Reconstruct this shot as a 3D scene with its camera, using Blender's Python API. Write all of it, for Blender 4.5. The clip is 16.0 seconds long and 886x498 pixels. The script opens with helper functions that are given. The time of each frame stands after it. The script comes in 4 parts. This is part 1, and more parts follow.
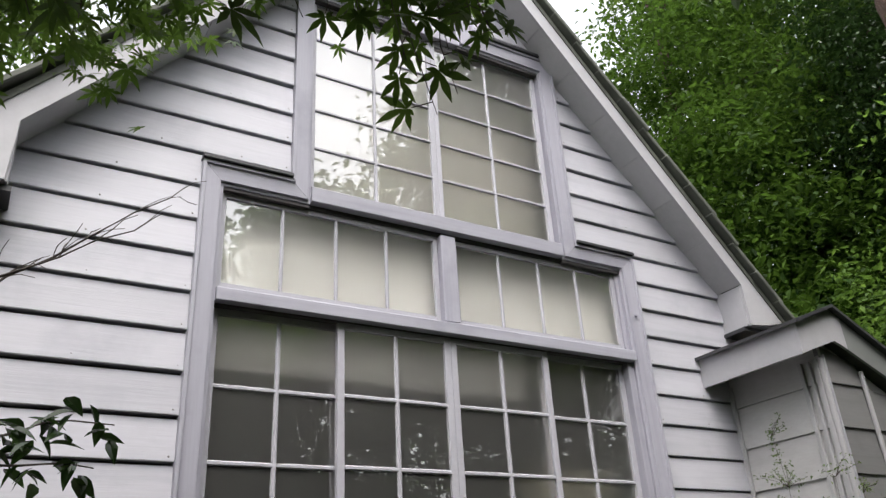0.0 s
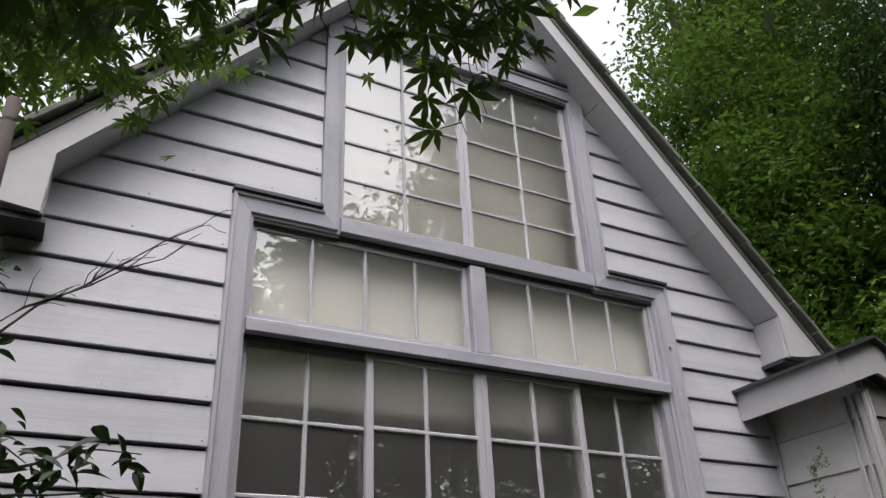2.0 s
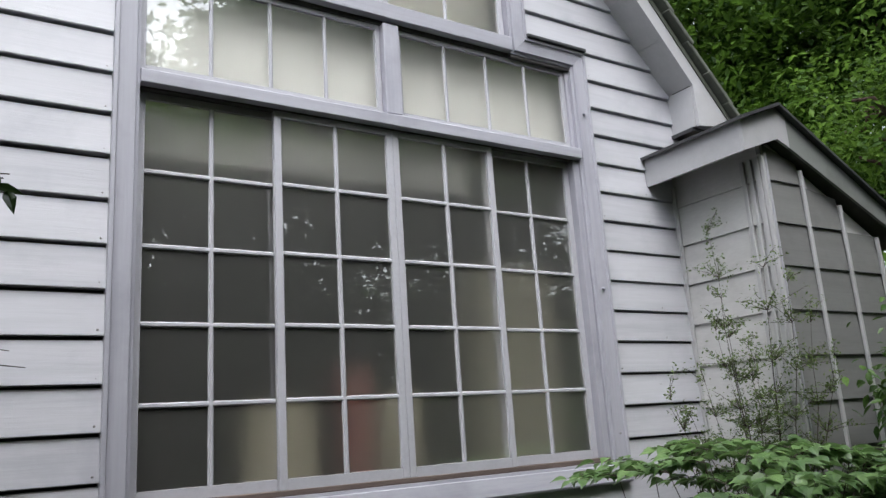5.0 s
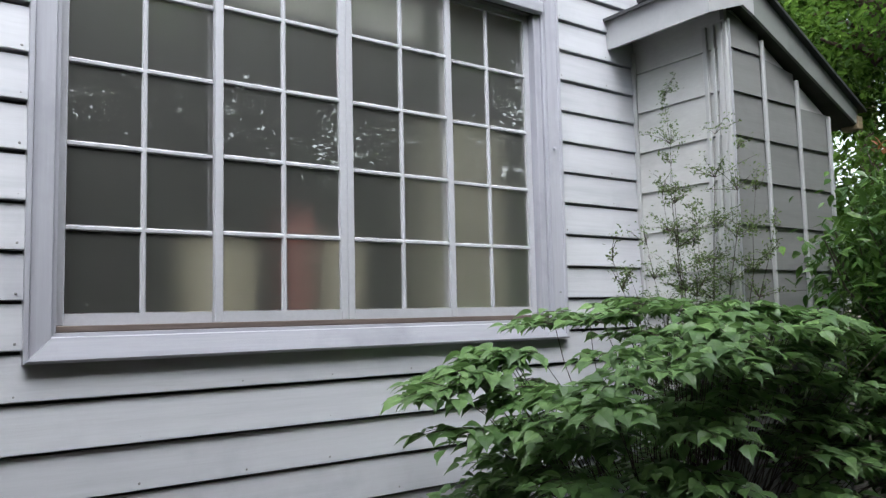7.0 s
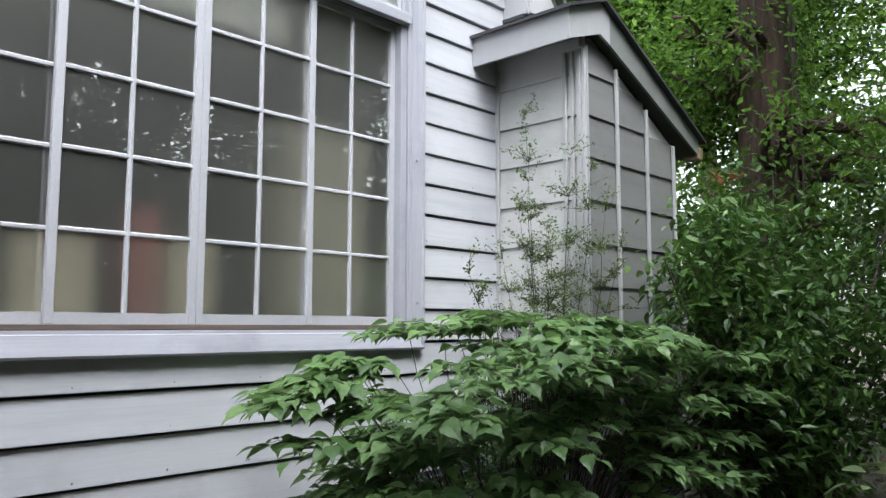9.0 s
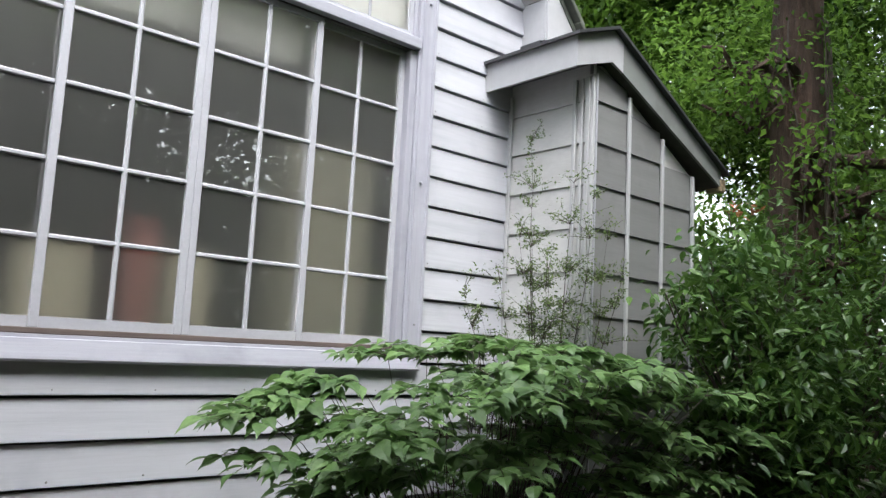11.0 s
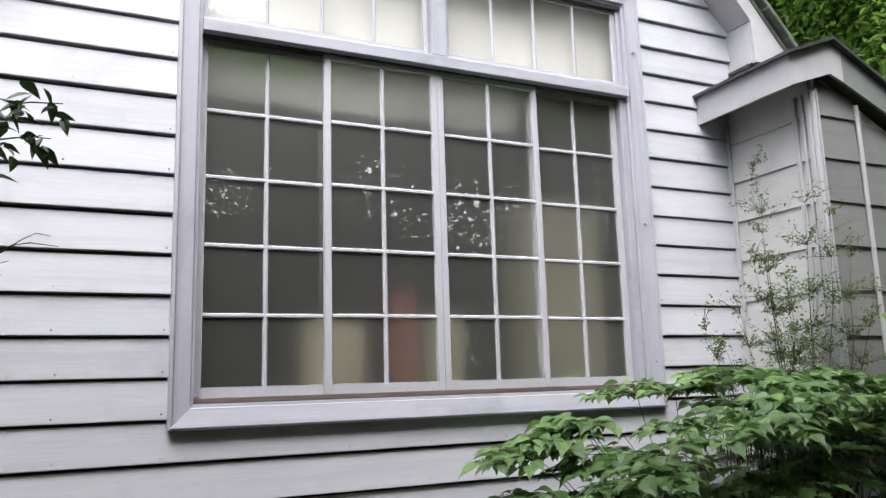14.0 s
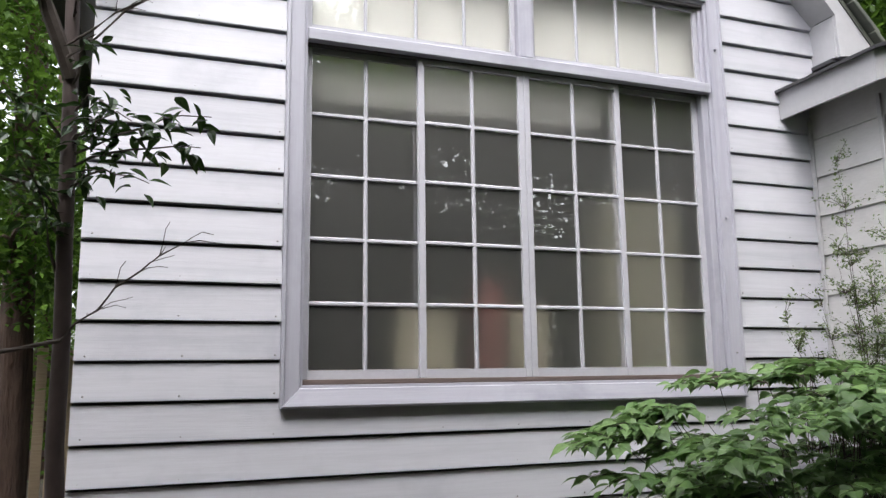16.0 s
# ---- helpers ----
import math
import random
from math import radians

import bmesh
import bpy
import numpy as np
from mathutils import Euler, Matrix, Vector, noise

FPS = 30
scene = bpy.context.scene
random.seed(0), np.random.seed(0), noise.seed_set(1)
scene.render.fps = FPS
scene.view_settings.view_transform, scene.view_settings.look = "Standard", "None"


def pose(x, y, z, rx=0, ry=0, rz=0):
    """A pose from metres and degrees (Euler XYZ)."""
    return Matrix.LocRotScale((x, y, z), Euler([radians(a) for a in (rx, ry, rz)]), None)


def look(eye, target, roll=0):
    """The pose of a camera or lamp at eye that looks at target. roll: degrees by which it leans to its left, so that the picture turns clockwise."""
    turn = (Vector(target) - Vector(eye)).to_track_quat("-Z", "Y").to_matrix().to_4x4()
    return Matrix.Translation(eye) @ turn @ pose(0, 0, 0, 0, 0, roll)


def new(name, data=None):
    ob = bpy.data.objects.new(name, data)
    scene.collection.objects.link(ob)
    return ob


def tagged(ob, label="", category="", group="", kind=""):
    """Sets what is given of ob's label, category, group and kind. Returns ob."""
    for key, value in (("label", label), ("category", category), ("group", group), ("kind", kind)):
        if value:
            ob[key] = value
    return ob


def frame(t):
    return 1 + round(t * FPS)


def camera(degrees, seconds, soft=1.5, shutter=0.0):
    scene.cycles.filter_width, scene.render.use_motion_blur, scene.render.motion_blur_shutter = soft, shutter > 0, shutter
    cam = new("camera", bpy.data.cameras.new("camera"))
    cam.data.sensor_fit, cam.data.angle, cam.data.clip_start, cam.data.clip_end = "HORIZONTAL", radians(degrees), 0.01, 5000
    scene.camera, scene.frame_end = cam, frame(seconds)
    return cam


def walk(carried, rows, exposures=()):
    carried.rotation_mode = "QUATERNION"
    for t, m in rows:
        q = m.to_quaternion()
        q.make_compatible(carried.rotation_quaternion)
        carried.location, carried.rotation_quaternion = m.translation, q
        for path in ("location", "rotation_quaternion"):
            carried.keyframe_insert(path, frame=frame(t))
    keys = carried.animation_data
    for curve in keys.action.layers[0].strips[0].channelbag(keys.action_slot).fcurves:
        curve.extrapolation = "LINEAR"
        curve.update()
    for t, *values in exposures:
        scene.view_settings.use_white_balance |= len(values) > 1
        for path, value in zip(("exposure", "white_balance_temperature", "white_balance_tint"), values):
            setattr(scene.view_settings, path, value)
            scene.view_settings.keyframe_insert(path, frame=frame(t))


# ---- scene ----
cam = camera(59.4, 16.0, soft=1.4)
PATH = [
    (0, (-0.755, -3.576, 1.785), (0.188, -2.047, 2.664), -3.55),
    (0.5, (-0.751, -3.576, 1.787), (0.132, -2.071, 2.766), -2.51),
    (1, (-0.779, -3.532, 1.79), (0.075, -2.072, 2.857), -3.11),
    (1.5, (-0.747, -3.577, 1.8), (0.08, -2.118, 2.891), -2.34),
    (2, (-0.738, -3.544, 1.782), (0.123, -2.015, 2.741), -2.77),
    (2.5, (-0.722, -3.529, 1.749), (0.16, -1.952, 2.607), -2.97),
    (2.9, (-0.717, -3.539, 1.73), (0.178, -1.939, 2.529), -3.0),
    (3, (-0.695, -3.536, 1.731), (0.202, -1.927, 2.51), -3.31),
    (3.5, (-0.672, -3.552, 1.724), (0.266, -1.932, 2.43), -4.1),
    (4, (-0.641, -3.556, 1.7), (0.356, -1.939, 2.325), -4.67),
    (4.5, (-0.612, -3.549, 1.667), (0.432, -1.933, 2.216), -4.56),
    (5, (-0.581, -3.544, 1.621), (0.49, -1.917, 2.075), -3.82),
    (5.2, (-0.57, -3.528, 1.595), (0.508, -1.896, 2.014), -4.06),
    (7.3, (-0.474, -3.451, 1.385), (0.755, -1.881, 1.546), -0.49),
    (7.5, (-0.467, -3.456, 1.377), (0.8, -1.917, 1.545), -0.08),
    (8, (-0.461, -3.461, 1.368), (0.884, -1.993, 1.553), -0.09),
    (8.5, (-0.453, -3.448, 1.388), (0.955, -2.04, 1.574), -0.0),
    (8.7, (-0.451, -3.438, 1.389), (0.983, -2.058, 1.581), -0.35),
    (10.8, (-0.169, -3.709, 1.402), (1.208, -2.278, 1.651), 3.73),
    (11, (-0.142, -3.745, 1.396), (1.171, -2.259, 1.65), 2.94),
    (11.5, (-0.105, -3.813, 1.384), (1.091, -2.233, 1.651), 0.16),
    (12, (-0.135, -3.84, 1.381), (0.957, -2.189, 1.671), -1.46),
    (12.5, (-0.148, -3.912, 1.378), (0.818, -2.19, 1.695), -2.14),
    (13, (-0.208, -3.942, 1.426), (0.682, -2.18, 1.745), -0.18),
    (13.5, (-0.272, -3.951, 1.432), (0.585, -2.174, 1.761), -0.66),
    (14, (-0.393, -3.974, 1.431), (0.445, -2.19, 1.774), -1.72),
    (14.5, (-0.507, -3.995, 1.431), (0.308, -2.201, 1.773), -1.11),
    (15, (-0.587, -4.031, 1.427), (0.198, -2.22, 1.755), -1.84),
    (15.5, (-0.613, -4.065, 1.408), (0.131, -2.239, 1.738), -0.58),
    (16, (-0.612, -4.151, 1.412), (0.07, -2.299, 1.733), -0.74),
]
EXPOSURE = [(0.0, 1.8, 6700, 10), (1.5, 1.47, 6700, 11), (3.0, 1.3, 6650, 12), (3.5, 1.42, 6600, 10), (5.0, 1.85, 6350, 7), (8.0, 2.37, 6150, 4), (11.0, 2.5, 6350, 6), (12.5, 2.55, 6450, 8), (14.5, 2.34, 6450, 9), (16.0, 2.26, 6500, 10)]
walk(cam, [(t, look(eye, target, roll)) for t, eye, target, roll in PATH], EXPOSURE)
SKY, SUN = 0.15, 0.2

# ---- world, light ----
world = bpy.data.worlds.new("overcast_sky")
scene.world = world
world.use_nodes = True
wn = world.node_tree
wn.nodes.clear()
sky = wn.nodes.new("ShaderNodeTexSky")
sky.sky_type = "NISHITA"
sky.sun_disc = False
sky.sun_elevation = radians(58)
sky.sun_rotation = radians(205)
sky.dust_density = 3.0
hsv = wn.nodes.new("ShaderNodeHueSaturation")
hsv.inputs["Saturation"].default_value = 0.22
bg = wn.nodes.new("ShaderNodeBackground")
bg.inputs["Strength"].default_value = SKY
wo = wn.nodes.new("ShaderNodeOutputWorld")
wn.links.new(sky.outputs[0], hsv.inputs["Color"])
# overcast: the zenith three times as bright as the horizon
tcw = wn.nodes.new("ShaderNodeTexCoord")
sep = wn.nodes.new("ShaderNodeSeparateXYZ")
mrw = wn.nodes.new("ShaderNodeMapRange")
mrw.inputs["To Min"].default_value = 0.5
mrw.inputs["To Max"].default_value = 1.5
vmw = wn.nodes.new("ShaderNodeVectorMath")
vmw.operation = "SCALE"
wn.links.new(tcw.outputs["Generated"], sep.inputs[0])
wn.links.new(sep.outputs["Z"], mrw.inputs["Value"])
wn.links.new(hsv.outputs[0], vmw.inputs[0])
wn.links.new(mrw.outputs[0], vmw.inputs["Scale"])
wn.links.new(vmw.outputs[0], bg.inputs[0])
wn.links.new(bg.outputs[0], wo.inputs[0])

sun = new("sun", bpy.data.lights.new("sun", "SUN"))
sun.data.energy = SUN
sun.data.angle = radians(60)
sun.data.color = (1.0, 0.97, 0.93)
sun.matrix_world = look((-4.0, -6.0, 19.0), (1.0, 0.0, 1.0))


# ---- materials ----
def material(name):
    m = bpy.data.materials.new(name)
    m.use_nodes = True
    nt = m.node_tree
    return m, nt, nt.nodes["Principled BSDF"]


def node(nt, kind, **kw):
    n = nt.nodes.new(kind)
    for k, v in kw.items():
        n.inputs[k].default_value = v
    return n


def ramp(nt, fac, stops):
    r = nt.nodes.new("ShaderNodeValToRGB")
    while len(r.color_ramp.elements) < len(stops):
        r.color_ramp.elements.new(0.5)
    for e, (p, c) in zip(r.color_ramp.elements, stops):
        e.position = p
        e.color = (*c, 1) if len(c) == 3 else c
    nt.links.new(fac, r.inputs[0])
    return r.outputs[0]


def mixed(nt, fac, a, b, blend="MIX"):
    m = nt.nodes.new("ShaderNodeMix")
    m.data_type, m.blend_type = "RGBA", blend
    for sock, v in ((m.inputs[0], fac), (m.inputs[6], a), (m.inputs[7], b)):
        if hasattr(v, "is_linked"):
            nt.links.new(v, sock)
        else:
            sock.default_value = v if not isinstance(v, tuple) else (*v, 1)
    return m.outputs[2]


def grain(nt, scale, stretch, detail=6.0, rough=0.6, offset=True):
    """Noise in object coordinates, stretched, shifted by the piece's own random number."""
    tc = nt.nodes.new("ShaderNodeTexCoord")
    mp = nt.nodes.new("ShaderNodeMapping")
    mp.inputs["Scale"].default_value = stretch
    nt.links.new(tc.outputs["Object"], mp.inputs["Vector"])
    if offset:
        oi = nt.nodes.new("ShaderNodeObjectInfo")
        ml = nt.nodes.new("ShaderNodeMath")
        ml.operation = "MULTIPLY"
        ml.inputs[1].default_value = 37.0
        nt.links.new(oi.outputs["Random"], ml.inputs[0])
        nt.links.new(ml.outputs[0], mp.inputs["Location"])
    n = node(nt, "ShaderNodeTexNoise", Scale=scale, Detail=detail, Roughness=rough)
    nt.links.new(mp.outputs[0], n.inputs["Vector"])
    return n.outputs["Fac"]


def bump(nt, bsdf, height, strength, distance):
    b = node(nt, "ShaderNodeBump", Strength=strength, Distance=distance)
    nt.links.new(height, b.inputs["Height"])
    nt.links.new(b.outputs[0], bsdf.inputs["Normal"])


def painted_wood(name, colour, worn, stretch, dirt=0.5, rough=0.5):
    m, nt, b = material(name)
    fine = grain(nt, 6.0, stretch, 8.0, 0.7)
    streak = grain(nt, 2.2, tuple(0.5 * v for v in stretch), 5.0, 0.55)
    blot = grain(nt, 1.6, (1, 1, 1), 5.0, 0.65)
    rnd = nt.nodes.new("ShaderNodeObjectInfo").outputs["Random"]
    c = mixed(nt, ramp(nt, fine, [(0.35, (0, 0, 0)), (0.72, (1, 1, 1))]), colour, tuple(v * 0.84 for v in colour))
    c = mixed(nt, ramp(nt, streak, [(0.5, (0, 0, 0)), (0.75, (0.6 * dirt,) * 3)]), c, worn)
    c = mixed(nt, ramp(nt, blot, [(0.52, (0, 0, 0)), (0.78, (dirt,) * 3)]), c, worn)
    c = mixed(nt, ramp(nt, fine, [(0.68, (0, 0, 0)), (0.8, (0.5 * dirt,) * 3)]), c, tuple(min(0.8, v * 1.5) for v in colour))
    c = mixed(nt, 0.4, c, ramp(nt, rnd, [(0.0, tuple(v * 0.8 for v in colour)), (1.0, tuple(min(1, v * 1.1) for v in colour))]))
    nt.links.new(c, b.inputs["Base Color"])
    nt.links.new(ramp(nt, blot, [(0.3, (rough - 0.08,) * 3), (0.8, (rough + 0.2,) * 3)]), b.inputs["Roughness"])
    bump(nt, b, fine, 0.35, 0.003)
    return m


BOARD = painted_wood("board_paint", (0.488, 0.485, 0.532), (0.265, 0.268, 0.312), (0.6, 12, 14), 0.9, 0.42)
TRIM_V = painted_wood("trim_paint_upright", (0.365, 0.36, 0.415), (0.15, 0.148, 0.185), (14, 12, 0.6), 0.9, 0.45)
TRIM_H = painted_wood("trim_paint_level", (0.365, 0.36, 0.415), (0.15, 0.148, 0.185), (0.6, 12, 14), 0.9, 0.45)
SASH = painted_wood("sash_paint", (0.41, 0.405, 0.45), (0.29, 0.285, 0.315), (8, 8, 8), 0.5, 0.45)
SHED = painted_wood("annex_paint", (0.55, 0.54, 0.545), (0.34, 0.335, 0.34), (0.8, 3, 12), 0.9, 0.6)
# the annex paint again, darkened by the tree shade on its front
SHED_SHADED = painted_wood("shaded_annex_paint", (0.205, 0.203, 0.206), (0.12, 0.118, 0.118), (0.8, 3, 12), 0.9, 0.65)
STRIP = painted_wood("strip_paint", (0.46, 0.455, 0.475), (0.30, 0.29, 0.29), (10, 10, 0.7), 0.8, 0.5)
DARK_FASCIA = painted_wood("dark_fascia_paint", (0.20, 0.21, 0.205), (0.075, 0.08, 0.072), (1.2, 2, 2), 0.9, 0.65)
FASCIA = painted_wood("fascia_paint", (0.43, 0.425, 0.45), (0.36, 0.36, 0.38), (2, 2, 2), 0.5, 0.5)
SOFFIT = painted_wood("soffit_paint", (0.47, 0.465, 0.48), (0.36, 0.355, 0.365), (3, 3, 3), 0.5, 0.6)


def plain(name, c1, c2, scale=8.0, rough=0.7, bmp=0.3, dist=0.01, stretch=(1, 1, 1), metal=0.0):
    m, nt, b = material(name)
    f = grain(nt, scale, stretch, 7.0, 0.65)
    g = grain(nt, scale * 0.17, (1, 1, 1), 4.0, 0.5)
    c = mixed(nt, ramp(nt, f, [(0.3, (0, 0, 0)), (0.7, (1, 1, 1))]), c1, c2)
    c = mixed(nt, ramp(nt, g, [(0.4, (0, 0, 0)), (0.75, (0.5,) * 3)]), c, tuple(v * 0.6 for v in c1))
    nt.links.new(c, b.inputs["Base Color"])
    b.inputs["Roughness"].default_value = rough
    b.inputs["Metallic"].default_value = metal
    bump(nt, b, f, bmp, dist)
    return m


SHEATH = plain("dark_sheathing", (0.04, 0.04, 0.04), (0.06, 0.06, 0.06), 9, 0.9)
ROOFING = plain("roof_slate", (0.09, 0.095, 0.085), (0.14, 0.15, 0.12), 14, 0.8)
# near-black, with the shade of undersides and recesses put into the colour
SHADE_WOOD = plain("underside_shade_wood", (0.045, 0.04, 0.042), (0.075, 0.068, 0.07), 12, 0.75)
DARKMETAL = plain("dark_flashing", (0.03, 0.03, 0.035), (0.05, 0.05, 0.055), 9, 0.45)
BAREWOOD = plain("bare_sill_wood", (0.085, 0.062, 0.055), (0.14, 0.105, 0.095), 10, 0.7, stretch=(0.5, 8, 8))
NAIL = plain("nail_head", (0.16, 0.15, 0.15), (0.28, 0.27, 0.27), 40, 0.5)
SOIL = plain("leaf_litter_soil", (0.035, 0.026, 0.018), (0.07, 0.05, 0.03), 9, 0.95, 0.8, 0.04)
BARK = plain("cedar_bark", (0.045, 0.027, 0.02), (0.10, 0.06, 0.045), 9, 0.95, 1.0, 0.05, (3, 3, 0.5))
TWIG = plain("twig_bark", (0.05, 0.038, 0.032), (0.09, 0.07, 0.06), 30, 0.85)
STEM = plain("smooth_brown_bark", (0.045, 0.03, 0.028), (0.075, 0.052, 0.048), 18, 0.8, 0.4, 0.006, (1, 1, 0.4))
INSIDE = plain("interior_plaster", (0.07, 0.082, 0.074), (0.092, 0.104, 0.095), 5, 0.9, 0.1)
CEILING = plain("interior_ceiling", (0.22, 0.20, 0.175), (0.26, 0.24, 0.21), 5, 0.9, 0.1)
FLOORW = plain("interior_floor", (0.05, 0.035, 0.025), (0.08, 0.055, 0.04), 7, 0.6)
GREYCLOTH = plain("grey_cloth", (0.33, 0.315, 0.29), (0.37, 0.355, 0.325), 6, 0.95, 0.1)
DRAB = plain("drab_card", (0.145, 0.137, 0.10), (0.17, 0.16, 0.12), 6, 0.9, 0.1)
CREAM = plain("cream_card", (0.25, 0.225, 0.165), (0.285, 0.26, 0.195), 6, 0.9, 0.1)
RUST = plain("red_cloth", (0.13, 0.04, 0.034), (0.16, 0.052, 0.042), 6, 0.9, 0.1)
BLIND = plain("roller_blind_cloth", (0.66, 0.66, 0.655), (0.70, 0.70, 0.695), 6, 0.95, 0.1)
BAMBOO = plain("weathered_bamboo", (0.22, 0.16, 0.10), (0.30, 0.23, 0.15), 12, 0.6, stretch=(0.4, 6, 6))

# frosted panes: smooth outer face over a rough inner one
GLASS, nt, b = material("frosted_glass")
b.inputs["Base Color"].default_value = (0.78, 0.775, 0.74, 1)
b.inputs["Transmission Weight"].default_value = 0.95
b.inputs["Roughness"].default_value = 0.42
b.inputs["IOR"].default_value = 1.3
b.inputs["Coat Weight"].default_value = 1.0
b.inputs["Coat Roughness"].default_value = 0.012
b.inputs["Coat IOR"].default_value = 2.8
ripple = grain(nt, 3.0, (1, 1, 1), 2.0, 0.4)
cb = node(nt, "ShaderNodeBump", Strength=0.03, Distance=0.02)
nt.links.new(ripple, cb.inputs["Height"])
nt.links.new(cb.outputs[0], b.inputs["Coat Normal"])
b.inputs["Specular IOR Level"].default_value = 0.4
FROST, nt, b = material("frosted_glass_inner_face")
b.inputs["Base Color"].default_value = (0.78, 0.775, 0.74, 1)
b.inputs["Transmission Weight"].default_value = 1.0
b.inputs["Roughness"].default_value = 0.42
b.inputs["IOR"].default_value = 1.3


def leaf_material(name, dark, light, rough=0.45, through_light=0.35, gloss=0.35):
    """Leaf with a translucent share; hue varies from leaf to leaf and along it."""
    m, nt, b = material(name)
    geo = nt.nodes.new("ShaderNodeNewGeometry")
    oi = nt.nodes.new("ShaderNodeObjectInfo")
    ad = nt.nodes.new("ShaderNodeMath")
    ad.operation = "ADD"
    nt.links.new(geo.outputs["Random Per Island"], ad.inputs[0])
    nt.links.new(oi.outputs["Random"], ad.inputs[1])
    fr = nt.nodes.new("ShaderNodeMath")
    fr.operation = "FRACT"
    nt.links.new(ad.outputs[0], fr.inputs[0])
    blot = grain(nt, 60.0, (1, 1, 1), 3.0, 0.5, False)
    c = ramp(nt, fr.outputs[0], [(0.0, dark), (0.7, tuple((p + q) / 2 for p, q in zip(dark, light))), (1.0, light)])
    c = mixed(nt, ramp(nt, blot, [(0.35, (0, 0, 0)), (0.75, (0.5,) * 3)]), c, tuple(v * 0.7 for v in dark))
    nt.links.new(c, b.inputs["Base Color"])
    b.inputs["Roughness"].default_value = rough
    b.inputs["Specular IOR Level"].default_value = gloss
    tr = nt.nodes.new("ShaderNodeBsdfTranslucent")
    tc = mixed(nt, 0.5, c, light)
    nt.links.new(tc, tr.inputs[0])
    mx = nt.nodes.new("ShaderNodeMixShader")
    mx.inputs[0].default_value = through_light
    nt.links.new(b.outputs[0], mx.inputs[1])
    nt.links.new(tr.outputs[0], mx.inputs[2])
    nt.links.new(mx.outputs[0], nt.nodes["Material Output"].inputs[0])
    return m


MAPLE = leaf_material("maple_leaf", (0.034, 0.068, 0.012), (0.115, 0.19, 0.032), 0.5, 0.5)
SHRUB = leaf_material("shrub_leaf", (0.075, 0.145, 0.045), (0.21, 0.34, 0.115), 0.38, 0.3, 0.45)
GLOSSY = leaf_material("evergreen_leaf", (0.03, 0.075, 0.018), (0.13, 0.23, 0.05), 0.3, 0.3)
SMALL = leaf_material("small_tree_leaf", (0.011, 0.03, 0.006), (0.10, 0.185, 0.026), 0.5, 0.4, 0.12)
FAR = leaf_material("woodland_leaf", (0.03, 0.075, 0.013), (0.17, 0.29, 0.048), 0.5, 0.5, 0.2)
SPRIG = leaf_material("sprig_leaf", (0.07, 0.105, 0.04), (0.21, 0.28, 0.10), 0.5, 0.3)
CAMELLIA = leaf_material("camellia_leaf", (0.018, 0.04, 0.012), (0.05, 0.10, 0.025), 0.25, 0.15)
PALE = leaf_material("variegated_leaf", (0.10, 0.17, 0.06), (0.42, 0.46, 0.25), 0.4, 0.25)
REDTIP = leaf_material("red_new_leaf", (0.22, 0.06, 0.03), (0.35, 0.16, 0.07), 0.4, 0.35)


# ---- mesh helpers ----
def link_mesh(name, bm, mat):
    me = bpy.data.meshes.new(name)
    bm.to_mesh(me)
    bm.free()
    me.materials.append(mat)
    return new(name, me)


def part(name, bm, mat, parent, label=""):
    ob = link_mesh(name, bm, mat)
    ob.parent = parent
    return tagged(ob, label)


def empty(name, at, label, category, group="", kind=""):
    e = new(name)
    e.location = at
    e.empty_display_size = 0.1
    return tagged(e, label, category, group, kind)


def box(bm, x0, x1, y0, y1, z0, z1, bevel=0.0):
    vs = [bm.verts.new((x, y, z)) for x in (x0, x1) for y in (y0, y1) for z in (z0, z1)]
    fs = [bm.faces.new([vs[i] for i in f]) for f in ((0, 1, 3, 2), (4, 6, 7, 5), (0, 4, 5, 1), (2, 3, 7, 6), (0, 2, 6, 4), (1, 5, 7, 3))]
    if bevel:
        es = list({e for f in fs for e in f.edges})
        bmesh.ops.bevel(bm, geom=es, offset=bevel, segments=1, affect="EDGES", profile=0.5)
    return bm


def boxed(*a, bevel=0.0):
    return box(bmesh.new(), *a, bevel=bevel)


def prism_y(bm, pts, y0, y1):
    """A polygon of (x, z) points, pulled from y0 to y1."""
    a = [bm.verts.new((x, y0, z)) for x, z in pts]
    c = [bm.verts.new((x, y1, z)) for x, z in pts]
    n = len(pts)
    bm.faces.new(a)
    bm.faces.new(c[::-1])
    for i in range(n):
        j = (i + 1) % n
        bm.faces.new((a[j], a[i], c[i], c[j]))
    bmesh.ops.recalc_face_normals(bm, faces=bm.faces)
    return bm


def prism_x(bm, pts, x0, x1):
    """A polygon of (y, z) points, pulled from x0 to x1."""
    a = [bm.verts.new((x0, y, z)) for y, z in pts]
    c = [bm.verts.new((x1, y, z)) for y, z in pts]
    n = len(pts)
    bm.faces.new(a)
    bm.faces.new(c[::-1])
    for i in range(n):
        j = (i + 1) % n
        bm.faces.new((a[j], a[i], c[i], c[j]))
    bmesh.ops.recalc_face_normals(bm, faces=bm.faces)
    return bm


